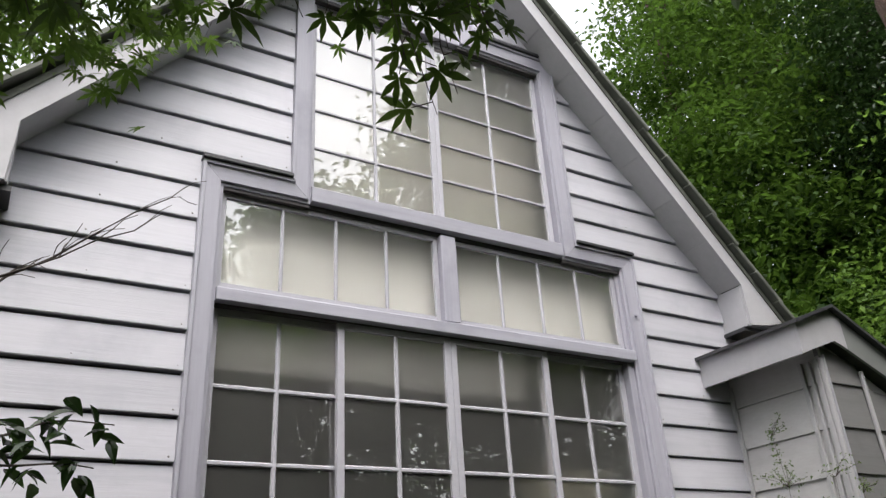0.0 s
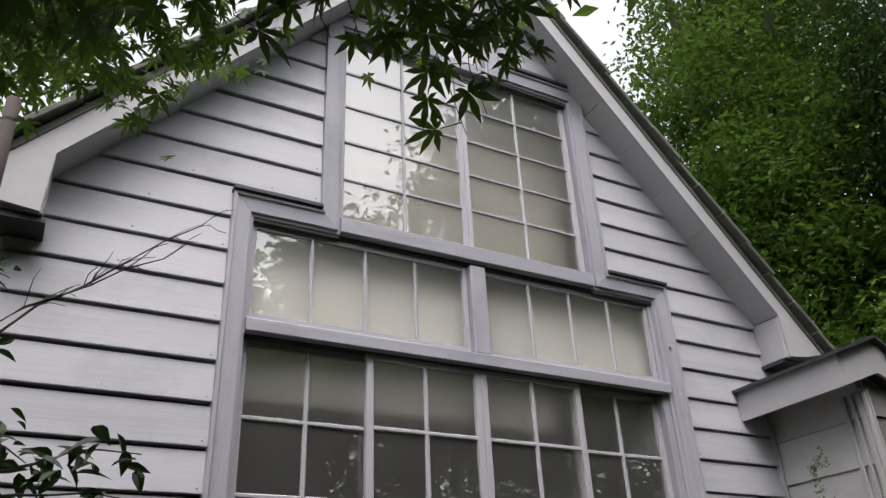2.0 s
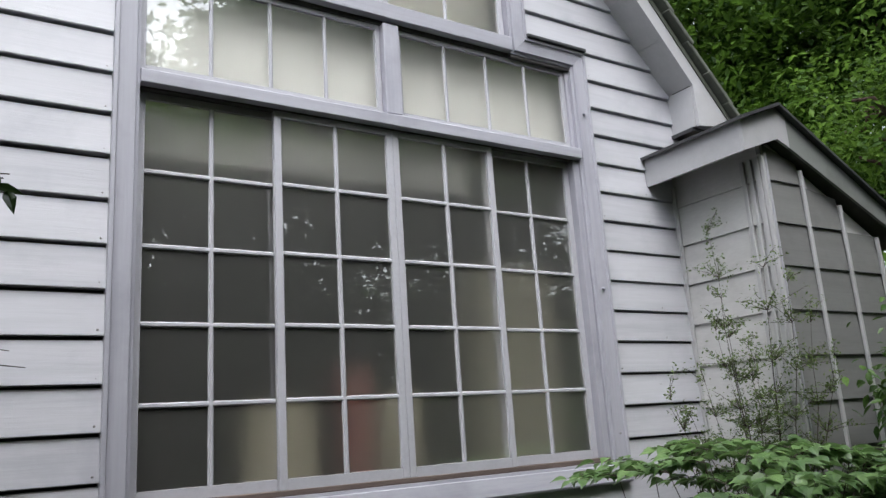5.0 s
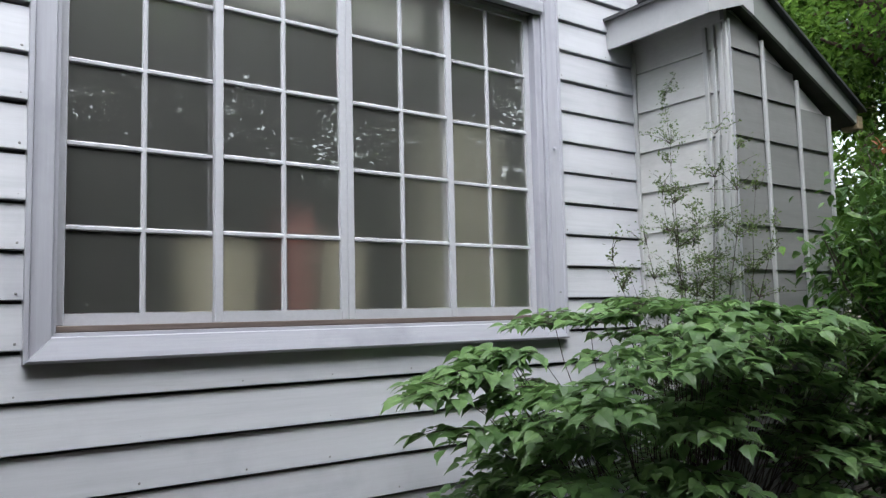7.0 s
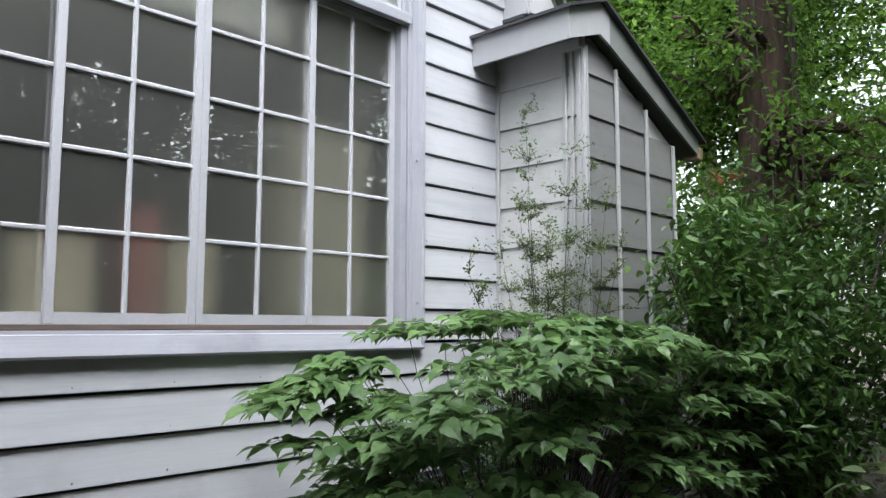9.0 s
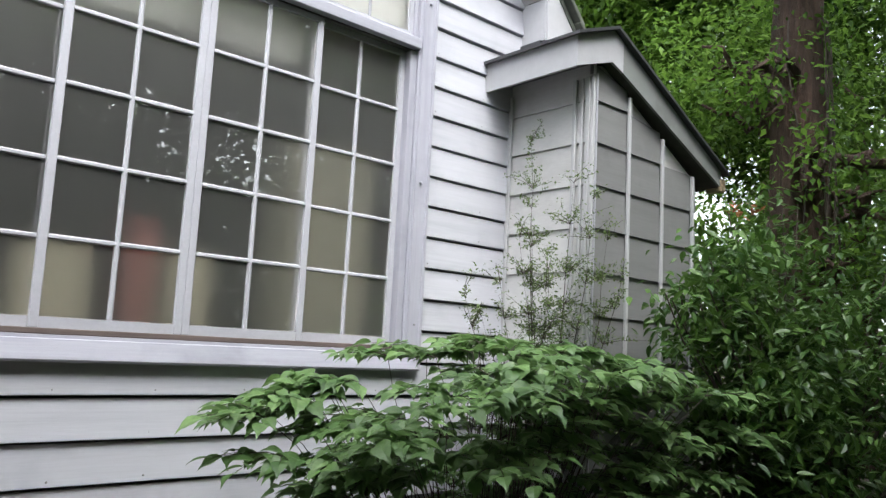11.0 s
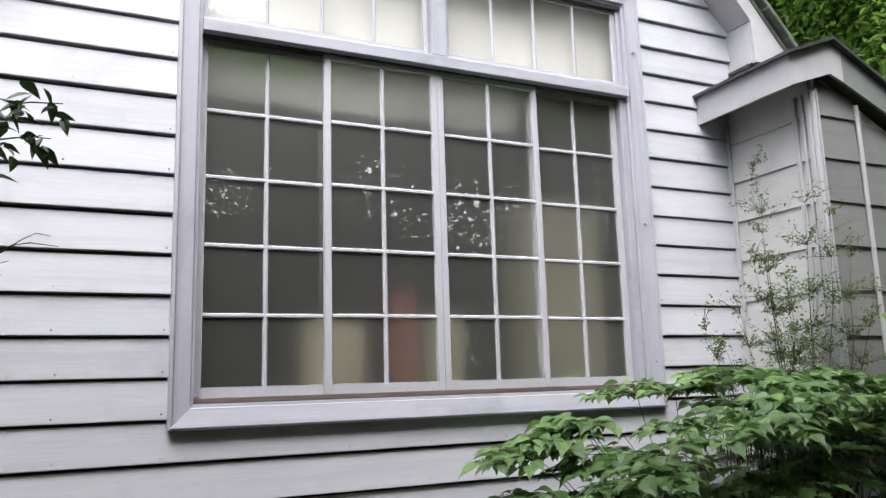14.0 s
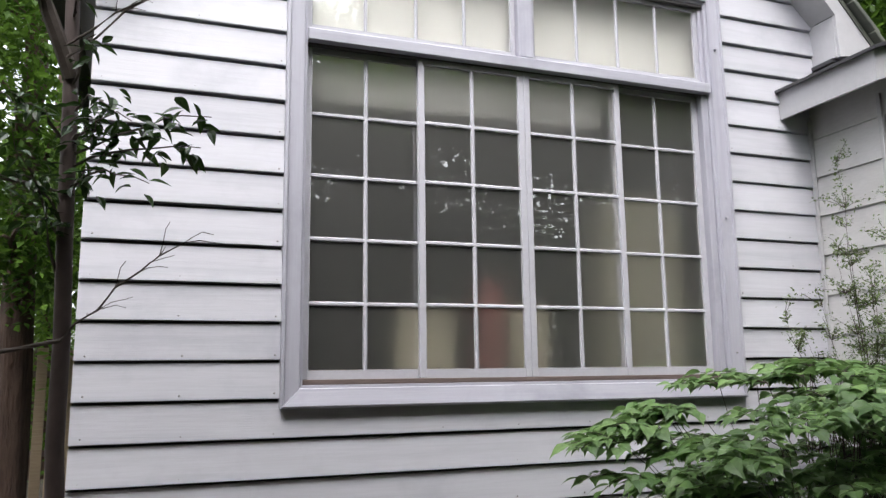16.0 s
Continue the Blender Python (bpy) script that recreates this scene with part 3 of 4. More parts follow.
def weatherboard(x0b, x0t, x1b, x1t, z0, z1, jog):
    bm = bmesh.new()
    yb, yt = 0.002 + jog, 0.002 + LIP
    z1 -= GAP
    q = [(x0b, yb, z0), (x1b, yb, z0), (x1t, yt, z1), (x0t, yt, z1)]
    f = [bm.verts.new(p) for p in q]
    k = [bm.verts.new((x, 0.05, z)) for x, y, z in q]
    bm.faces.new(f)
    for i in range(4):
        j = (i + 1) % 4
        bm.faces.new((f[j], f[i], k[i], k[j]))
    bmesh.ops.remove_doubles(bm, verts=bm.verts, dist=1e-6)
    bmesh.ops.recalc_face_normals(bm, faces=bm.faces)
    bmesh.ops.bevel(bm, geom=[e for e in bm.edges if all(abs(v.co.z - z0) < 0.003 and v.co.y < 0.02 for v in e.verts)], offset=0.004, segments=2, affect="EDGES")
    part("weatherboard", bm, BOARD, wall)


def nail_at(x, z, y):
    r = 0.006
    c = nails.verts.new((x, y - 0.003, z))
    ring = [nails.verts.new((x + r * math.cos(a), y + 0.001, z + r * math.sin(a))) for a in [k * math.pi / 3 for k in range(6)]]
    for k in range(6):
        nails.faces.new((c, ring[(k + 1) % 6], ring[k]))


z = 0.1
while z < 6.6:
    z0, z1 = z + rb.uniform(-0.003, 0.003), z + 0.2
    mid = z + 0.11
    lims = []
    for zz in (z0, z1):
        u = max(0.0, (APEX + 0.02 - zz) / SLOPE)
        lims.append((max(WL, XC - u), min(WR, XC + u)))
    (lb, rb_), (lt, rt) = lims
    blocks = sorted((h0, h1) for h0, h1, b0, b1 in HEADS if b0 <= mid <= b1 and mid < b1 - 0.005)
    spans = []
    if not blocks:
        spans = [((lb, lt), (rb_, rt))]
    else:
        h0, h1 = min(b[0] for b in blocks), max(b[1] for b in blocks)
        spans = [((lb, lt), (h0 + 0.004,) * 2), ((h1 - 0.004,) * 2, (rb_, rt))]
    for (a0, a1), (c0, c1) in spans:
        if c0 - a0 < 0.03:
            continue
        pieces = [((a0, a1), (c0, c1))]
        for (p0, p1), (q0, q1) in pieces:
            up = min(0.03, max(0.0, (z0 - 2.0) * 0.027)) if q0 < 0.6 else 0.0   # the rows creep upwards beside the casing
            weatherboard(p0, p1, q0, q1, z0 + up, z1 + up, rb.uniform(-0.003, 0.003))
            x = p0 + 0.05
            while x < q0:
                if rb.random() < 0.8:
                    nail_at(x, z0 + up + rb.uniform(0.022, 0.03), 0.002 + LIP * 0.11)
                x += rb.uniform(0.42, 0.48) if q0 - x > 0.6 or q0 - x < 0.06 else max(0.06, q0 - 0.03 - x)
    z += 0.2
n_ob = part("nails", nails, NAIL, wall, "small grey nail heads")
tagged(n_ob, kind="stuff")

# ---- annex with its own small gable ----
AX, AY, AXR = 3.77, -0.71, 5.02
annex = empty("annex", (4.3, -0.3, 0), "small pale grey boarded annex with battens and dark-edged roof", "annex", kind="structure")


def apart_of(name, bm, mat, label=""):
    o = part(name, bm, mat, annex, label)
    o.matrix_parent_inverse = Matrix.Translation(-annex.location)
    return o


def annex_top(x):
    return 3.30 - 0.5 * (x - 3.87) if x > 3.87 else 3.30 - 0.42 * (3.87 - x)


body = [(AX + 0.02, -0.1), (AXR, -0.1), (AXR, annex_top(AXR) + 0.02), (3.9, 3.31), (AX + 0.02, annex_top(AX) + 0.03)]
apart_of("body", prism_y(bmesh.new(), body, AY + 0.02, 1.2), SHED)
PITCH = 0.28
ra = random.Random(5)
for k in range(12):
    z0 = 0.25 + PITCH * k
    z1 = z0 + PITCH - 0.003
    zt = min(z1, annex_top(AX) + 0.05)
    if zt > z0 + 0.02:
        j = ra.uniform(-0.002, 0.002)
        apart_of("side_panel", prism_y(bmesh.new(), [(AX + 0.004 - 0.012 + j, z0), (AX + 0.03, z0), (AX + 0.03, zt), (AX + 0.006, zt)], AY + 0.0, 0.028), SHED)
    for x0, x1 in ((AX + 0.0, 4.15), (4.15, 4.553), (4.553, AXR)):
        zt = min(z1, annex_top(x1) + 0.04)
        zs = min(z1, annex_top(x0) + 0.04)
        if zt > z0 + 0.02:
            j = ra.uniform(-0.002, 0.002)
            bm = bmesh.new()
            v = [bm.verts.new(p) for p in ((x0 + 0.002, AY - 0.010 + j, z0), (x1 - 0.002, AY - 0.010 + j, z0), (x1 - 0.002, AY + 0.004, zt), (x0 + 0.002, AY + 0.004, zs),
                                           (x0 + 0.002, AY + 0.03, z0), (x1 - 0.002, AY + 0.03, z0), (x1 - 0.002, AY + 0.03, zt), (x0 + 0.002, AY + 0.03, zs))]
            for f in ((0, 1, 2, 3), (7, 6, 5, 4), (0, 4, 5, 1), (1, 5, 6, 2), (2, 6, 7, 3), (3, 7, 4, 0)):
                bm.faces.new([v[i] for i in f])
            bmesh.ops.recalc_face_normals(bm, faces=bm.faces)
            # front panels take the darker copy: tree shade put into the colour
            apart_of("front_panel", bm, SHED_SHADED)
for x in (4.15, 4.553, 4.95):
    apart_of("batten", boxed(x - 0.013, x + 0.013, AY - 0.030, AY - 0.008, 0.0, annex_top(x) - 0.01, bevel=0.004), STRIP)
apart_of("batten", boxed(AX - 0.026, AX - 0.006, -0.014, 0.02, 0.0, annex_top(AX) - 0.06, bevel=0.004), STRIP)
# corner: two boards, a groove and a thin round pole
apart_of("corner_board", boxed(AX - 0.030, AX - 0.006, AY + 0.005, AY + 0.040, 0.0, 3.2, bevel=0.004), STRIP)
apart_of("corner_board", boxed(AX - 0.022, AX + 0.002, AY - 0.024, AY + 0.003, 0.0, 3.2, bevel=0.004), STRIP)
apart_of("corner_board", boxed(AX - 0.020, AX - 0.006, AY + 0.066, AY + 0.092, 0.0, 3.2, bevel=0.004), STRIP)
apart_of("corner_board", boxed(AX - 0.026, AX - 0.006, AY + 0.120, AY + 0.150, 0.0, 3.2, bevel=0.004), STRIP)
apart_of("corner_pole", tube(bmesh.new(), [(AX + 0.014, AY - 0.022, 0.0), (AX + 0.014, AY - 0.022, 3.22)], [0.008, 0.008], 10), SASH)
# eaves: fascia, soffit and roof
FY, FX, FXR = -0.79, 3.50, 5.26
ridge, a_top, r_top = (3.88, 3.525), (FX, 3.38), (FXR, 3.525 - 0.5 * (FXR - 3.88))
H = 0.2
apart_of("fascia_front", prism_y(bmesh.new(), [(FX, a_top[1] - H), (ridge[0] - 0.02, ridge[1] - H - 0.02), (ridge[0] + 0.1, ridge[1] - H - 0.062), (ridge[0] + 0.1, ridge[1] - 0.05), ridge, a_top], FY, FY + 0.02), FASCIA)
# the sloping board is a darker, blotchier grey than the rest of the fascia
apart_of("fascia_slope", prism_y(bmesh.new(), [(ridge[0] + 0.102, ridge[1] - H - 0.063), (FXR, r_top[1] - H + 0.08), r_top, (ridge[0] + 0.102, ridge[1] - 0.051)], FY + 0.001, FY + 0.021), DARK_FASCIA, "blotchy darker grey sloping fascia board")
apart_of("fascia_side", boxed(FX, FX + 0.02, FY + 0.021, 0.028, a_top[1] - H, a_top[1]), FASCIA)
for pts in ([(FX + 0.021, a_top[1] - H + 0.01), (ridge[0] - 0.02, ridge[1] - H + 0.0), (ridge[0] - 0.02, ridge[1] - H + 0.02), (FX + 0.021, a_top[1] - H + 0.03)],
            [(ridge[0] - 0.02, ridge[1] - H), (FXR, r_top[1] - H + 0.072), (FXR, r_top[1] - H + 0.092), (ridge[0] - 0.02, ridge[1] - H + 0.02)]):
    # the eaves' shadow is painted into the soffit colour
    apart_of("soffit", prism_y(bmesh.new(), pts, FY + 0.0215, 0.028), SHADE_WOOD, "soffit darkened for the shade under the annex eaves")
for x0, z0, x1, z1 in ((FX - 0.035, a_top[1] + 0.002 - 0.013, ridge[0], ridge[1] + 0.002), (ridge[0] + 0.001, ridge[1] + 0.002, FXR + 0.05, r_top[1] - 0.023)):
    apart_of("roof_sheet", prism_y(bmesh.new(), [(x0, z0), (x1, z1), (x1, z1 + 0.022), (x0, z0 + 0.022)], FY - 0.04, 0.028), DARKMETAL)
apart_of("roof_back", prism_y(bmesh.new(), [(4.2, 3.35), (FXR + 0.05, r_top[1] - 0.023), (FXR + 0.05, r_top[1]), (4.2, 3.38)], 0.03, 1.3), DARKMETAL)
apart_of("rafter_end", boxed(FXR - 0.02, FXR + 0.05, FY - 0.01, FY + 0.12, r_top[1] - 0.15, r_top[1] - 0.05, bevel=0.006), BAMBOO, "pale bare wood purlin end")

# ---- inside, seen blurred through the panes ----
tagged(link_mesh("ceiling", boxed(WL + 0.12, WR - 0.12, 0.165, 6.0, 3.36, 3.40), CEILING), "dim boarded ceiling behind the panes", "ceiling", kind="structure")


def blind(x0, x1, z0, z1, y, label, mat=None):
    e = empty("roller_blind", ((x0 + x1) / 2, y, z1), label, "blind", "blinds behind the upper panes")
    bm = bmesh.new()
    n = 14
    for i in range(n):
        u0, u1 = x0 + (x1 - x0) * i / n, x0 + (x1 - x0) * (i + 1) / n
        box(bm, u0, u1, y - 0.001, y + 0.001, z0, z1)
    bmesh.ops.remove_doubles(bm, verts=bm.verts, dist=1e-4)
    o = part("cloth", bm, mat or BLIND, e)
    r = part("roller", tube(bmesh.new(), [(x0, y + 0.02, z1), (x1, y + 0.02, z1)], [0.018, 0.018], 10), SASH, e)
    for q in (o, r):
        q.matrix_parent_inverse = Matrix.Translation(-e.location)


blind(0.1, 1.46, 3.405, 4.02, 0.15, "cream cloth blind drawn behind the transom panes")
blind(1.5, 2.9, 3.405, 4.02, 0.15, "cream cloth blind drawn behind the transom panes")
# added pale cloth that stands in for the bright band in the top panes
blind(0.14, 2.16, 3.05, 3.34, 0.29, "pale cloth added for the bright band along the top panes")
blind(0.55, 2.45, 4.06, 5.9, 0.32, "greyish cloth blind drawn behind the upper panes", GREYCLOTH)


def carton(name, x0, x1, y0, y1, z0, z1, mat, label, category):
    e = empty(name, ((x0 + x1) / 2, (y0 + y1) / 2, z0), label, category)
    o = part("body", boxed(x0, x1, y0, y1, z0, z1, bevel=0.01), mat, e)
    l = part("lid", boxed(x0 - 0.006, x1 + 0.006, y0 - 0.006, y1 + 0.006, z1 + 0.001, z1 + 0.03, bevel=0.008), mat, e)
    for q in (o, l):
        q.matrix_parent_inverse = Matrix.Translation(-e.location)


def table():
    e = empty("work_table", (1.5, 0.7, 0.5), "brown wooden table standing behind the window", "table")
    ps = [part("tabletop", boxed(0.3, 2.7, 0.35, 1.05, 1.25, 1.29, bevel=0.006), FLOORW, e)]
    for x in (0.36, 2.6):
        for y in (0.4, 0.96):
            ps.append(part("leg", boxed(x, x + 0.05, y, y + 0.05, 0.5, 1.249), FLOORW, e))
    for q in ps:
        q.matrix_parent_inverse = Matrix.Translation(-e.location)


table()
carton("storage_box", 0.80, 1.16, 0.46, 0.68, 1.29, 1.80, CREAM, "cream cardboard box standing on the table", "box")
carton("storage_box", 1.33, 1.47, 0.40, 0.60, 1.29, 1.98, RUST, "rust-red box standing on the table", "box")
carton("storage_box", 1.55, 1.80, 0.42, 0.66, 1.29, 1.84, CREAM, "cream cardboard box standing on the table", "box")
carton("storage_box", 2.22, 2.85, 0.36, 0.66, 1.29, 2.62, DRAB, "tall cream box standing on the table", "box")

# ---- planting ----
def tree_base(name, at, label, category, group=""):
    return empty(name, at, label, category, group)


def limb(bm, a, c, r0, r1, sag=0.0, steps=6, wob=0.03, rng_=random, sides=7):
    pts = bent(a, c, sag, steps, wob, rng_)
    tube(bm, pts, [r0 + (r1 - r0) * i / steps for i in range(steps + 1)], sides)
    return pts


def settle(e):
    """Children built in world places keep them under their base."""
    for q in e.children:
        q.matrix_parent_inverse = Matrix.Translation(-e.location)
        for w in q.children:
            w.matrix_parent_inverse = Matrix.Identity(4)


OVATE, OVAL, TINY = shape_ovate(0.5, 0.14, 0.10), shape_ovate(0.42, 0.10, 0.12), shape_small()


# overhanging maple: trunk beside the walk, sprays of single leaves over it
def maple():
    r = random.Random(21)
    e = tree_base("maple_tree", (-2.6, -3.3, 0), "green maple with drooping sprays of lobed leaves", "tree")
    bm = bmesh.new()
    top = limb(bm, (-2.6, -3.3, -0.05), (-2.2, -2.9, 3.4), 0.09, 0.05, 0.0, 8, 0.03, r, 10)
    ends = []
    for c in ((-0.75, -2.55, 3.35), (-0.1, -2.35, 3.5), (0.45, -2.25, 3.75), (-1.15, -2.4, 3.1), (-0.5, -2.0, 3.6)):
        ends.append(limb(bm, top[-2], c, 0.03, 0.006, 0.12, 8, 0.03, r, 6))
    tk = smooth_shade(part("trunk", bm, TWIG, e))
    shapes = []
    for k in range(6):
        vs, fs = shape_maple(r)
        me = bpy.data.meshes.new("maple_leaf")
        me.from_pydata(vs.tolist(), [], fs)
        me.materials.append(MAPLE)
        shapes.append(me)
    tw = bmesh.new()
    # drooping twigs: start on a limb, hang towards a tip
    tips = [(-0.16, -2.62, 2.60, 15), (-0.24, -2.66, 2.66, 13), (-0.10, -2.60, 2.68, 12), (-0.02, -2.62, 2.84, 14), (-0.10, -2.58, 2.80, 13), (0.04, -2.55, 2.90, 14), (0.02, -2.50, 3.0, 13), (0.20, -2.5, 3.22, 13), (0.30, -2.5, 3.36, 11),
            (-0.42, -2.64, 2.70, 14), (-0.36, -2.62, 2.74, 14), (-0.30, -2.6, 2.80, 13), (-0.50, -2.66, 2.74, 13), (-0.58, -2.66, 2.66, 13), (-0.62, -2.6, 2.74, 12), (-0.47, -2.55, 2.86, 13), (-0.22, -2.55, 2.88, 14), (-0.15, -2.55, 2.96, 12), (-0.3, -2.5, 2.98, 12), (0.08, -2.5, 3.08, 12),
            (-0.74, -2.55, 2.64, 14), (-0.80, -2.6, 2.58, 13), (-0.70, -2.45, 2.76, 14), (-0.66, -2.6, 2.70, 12), (-0.88, -2.55, 2.66, 14), (-0.85, -2.5, 2.74, 13), (-0.78, -2.5, 2.84, 13), (-0.92, -2.45, 2.80, 13), (-0.6, -2.5, 2.9, 12)]
    single, JP, JA = 0, [], []
    for tx, ty, tz, n in tips:
        best = min((p for q in ends for p in q[2:]), key=lambda p: (p - Vector((tx - 0.12, ty + 0.12, tz + 0.5))).length)
        pts = bent(best, (tx, ty, tz), 0.10, 8, 0.012, r)
        tube(tw, pts, [0.004 - 0.0004 * i for i in range(9)], 5)
        for i in range(n):
            f = 0.22 + 0.78 * (i + r.random()) / n
            k = min(7, int(f * 8))
            p = pts[k].lerp(pts[k + 1], f * 8 - k)
            ang = r.uniform(0, 2 * math.pi)
            st = p + Vector((math.cos(ang), math.sin(ang), r.uniform(-0.5, 0.3))) * r.uniform(0.02, 0.045)
            tube(tw, [p, st], [0.0012, 0.0009], 4)
            s = r.uniform(0.052, 0.08)
            ya, pi_, ro = ang - math.pi / 2 + r.uniform(-0.5, 0.5), r.uniform(-1.15, -0.25), r.uniform(-0.5, 0.5)
            if single < 300:
                o = new("leaf", r.choice(shapes))
                o.parent = tk
                o.matrix_basis = Matrix.Translation(st) @ Matrix.Rotation(ya, 4, "Z") @ Matrix.Rotation(pi_, 4, "X") @ Matrix.Rotation(ro, 4, "Y") @ Matrix.Scale(s, 4)
                single += 1
            else:
                JP.append(st[:])
                JA.append((ya, pi_, ro, s))
    JA = np.array(JA)
    leaves("far_leaves", shape_maple(random.Random(3)), np.array(JP), JA[:, 0], JA[:, 1], JA[:, 2], JA[:, 3], MAPLE, e)
    tagged(part("twig", tw, TWIG, e), kind="stuff")
    g = np.random.default_rng(8)
    blobs = [(-1.05, -2.25, 3.05, 0.34, 0.25, 0.30), (-0.5, -2.0, 3.5, 0.6, 0.3, 0.18), (-1.5, -2.5, 3.4, 0.7, 0.6, 0.4), (0.2, -2.1, 3.75, 0.6, 0.4, 0.25), (-1.0, -3.6, 3.9, 1.4, 1.0, 0.4), (-0.84, -1.75, 3.36, 0.2, 0.2, 0.13), (-0.66, -1.8, 3.40, 0.2, 0.2, 0.12), (-0.5, -1.75, 3.46, 0.14, 0.2, 0.11), (-0.66, -1.7, 3.22, 0.14, 0.12, 0.05), (-0.92, -1.9, 3.25, 0.12, 0.2, 0.12)]
    p = crown_points(g, blobs, 6, 0.06, [110, 10, 90, 6, 160, 18, 15, 9, 5, 10])
    m = len(p)
    leaves("foliage", shape_maple(random.Random(2)), p, g.uniform(0, 6.28, m), g.normal(-0.6, 0.3, m), g.normal(0, 0.3, m), g.uniform(0.045, 0.06, m), MAPLE, e)
    settle(e)


maple()


# slim evergreen at the wall's corner, with bare twigs
def corner_tree():
    r = random.Random(5)
    e = tree_base("camellia_tree", (-0.92, -1.0, 0), "slim brown-stemmed evergreen with glossy dark leaves", "tree")
    bm = bmesh.new()
    stem = bent((-0.90, -1.0, -0.05), (-0.99, -1.0, 3.6), 0.0, 9, 0.008, r)
    tube(bm, stem, [0.036 - 0.0013 * i for i in range(10)], 12)
    tk = smooth_shade(part("trunk", bm, STEM, e))
    br = bmesh.new()
    me = bpy.data.meshes.new("leaf")
    v, f = shape_ovate(0.42, 0.25, 0.16)
    me.from_pydata(v.tolist(), [], f)
    me.materials.append(CAMELLIA)
    for (a, c, n, s0) in (((-0.95, -1.0, 2.25), (-0.47, -1.5, 2.29), 34, 0.085), ((-0.95, -1.0, 2.2), (-0.50, -1.46, 2.19), 28, 0.085), ((-0.95, -1.0, 2.12), (-0.66, -1.35, 2.08), 18, 0.07), ((-0.95, -1.0, 2.4), (-0.80, -1.3, 2.36), 22, 0.07),
                          ((-0.95, -1.0, 2.3), (-0.72, -1.5, 2.25), 20, 0.065), ((-0.97, -1.0, 2.5), (-0.86, -1.3, 2.62), 14, 0.07), ((-0.97, -1.0, 2.3), (-1.2, -1.2, 2.4), 26, 0.07), ((-0.97, -1.0, 2.0), (-1.15, -1.25, 2.1), 26, 0.07),
                          ((-0.97, -1.0, 1.8), (-1.1, -1.3, 2.25), 24, 0.07), ((-0.97, -1.0, 2.8), (-0.85, -1.4, 2.75), 8, 0.07), ((-0.97, -1.0, 2.05), (-0.84, -1.2, 2.15), 26, 0.075), ((-0.97, -1.0, 2.25), (-0.82, -1.2, 2.3), 26, 0.075), ((-0.97, -1.0, 1.9), (-1.05, -1.2, 1.95), 20, 0.075)):
        pts = bent(a, c, 0.05, 6, 0.02, r)
        tube(br, pts, [0.007 - 0.0009 * i for i in range(7)], 5)
        for i in range(n):
            fr = 0.25 + 0.75 * (i + r.random()) / n
            k = min(5, int(fr * 6))
            p = pts[k].lerp(pts[k + 1], fr * 6 - k) + Vector((r.gauss(0, 0.03), r.gauss(0, 0.03), r.gauss(0, 0.025)))
            o = new("leaf", me)
            o.parent = tk
            o.matrix_basis = Matrix.Translation(p) @ Matrix.Rotation(r.uniform(0, 6.28), 4, "Z") @ Matrix.Rotation(r.uniform(-0.9, 0.5), 4, "X") @ Matrix.Rotation(r.uniform(-0.7, 0.7), 4, "Y") @ Matrix.Scale(s0 * r.uniform(0.7, 1.1), 4)
    # bare boughs beside the stem
    for a, c, r0 in (((-0.96, -1.02, 2.55), (-1.22, -1.25, 3.15), 0.030), ((-0.93, -1.1, 1.55), (-1.5, -0.9, 1.42), 0.007), ((-0.96, -1.0, 2.1), (-1.45, -1.05, 2.2), 0.008)):
        pts = bent(a, c, 0.02, 6, 0.015, r)
        tube(br, pts, [r0 * (1 + 0.1 * i) if r0 < 0.02 else r0 * (1 - 0.05 * i) for i in range(7)], 8)
    # bare dead twigs
    for a, c in (((-0.93, -1.1, 1.55), (-0.55, -1.88, 1.79)), ((-0.97, -1.1, 2.6), (-0.38, -1.4, 3.02)), ((-0.97, -1.1, 2.65), (-0.48, -1.45, 2.86))):
        pts = bent(a, c, 0.02, 6, 0.012, r)
        tube(br, pts, [0.0055 - 0.0006 * i for i in range(7)], 5)
        for k in (2, 3, 4, 5, 6):
            for _ in range(2):
                q = pts[k] + Vector((r.uniform(0.02, 0.11), r.uniform(-0.08, 0.04), r.uniform(-0.02, 0.11)))
                tube(br, bent(pts[k], q, 0.01, 3, 0.006, r), [0.0022, 0.0018, 0.0014, 0.001], 4)
    tagged(part("branch", br, TWIG, e), kind="stuff")
    settle(e)


corner_tree()


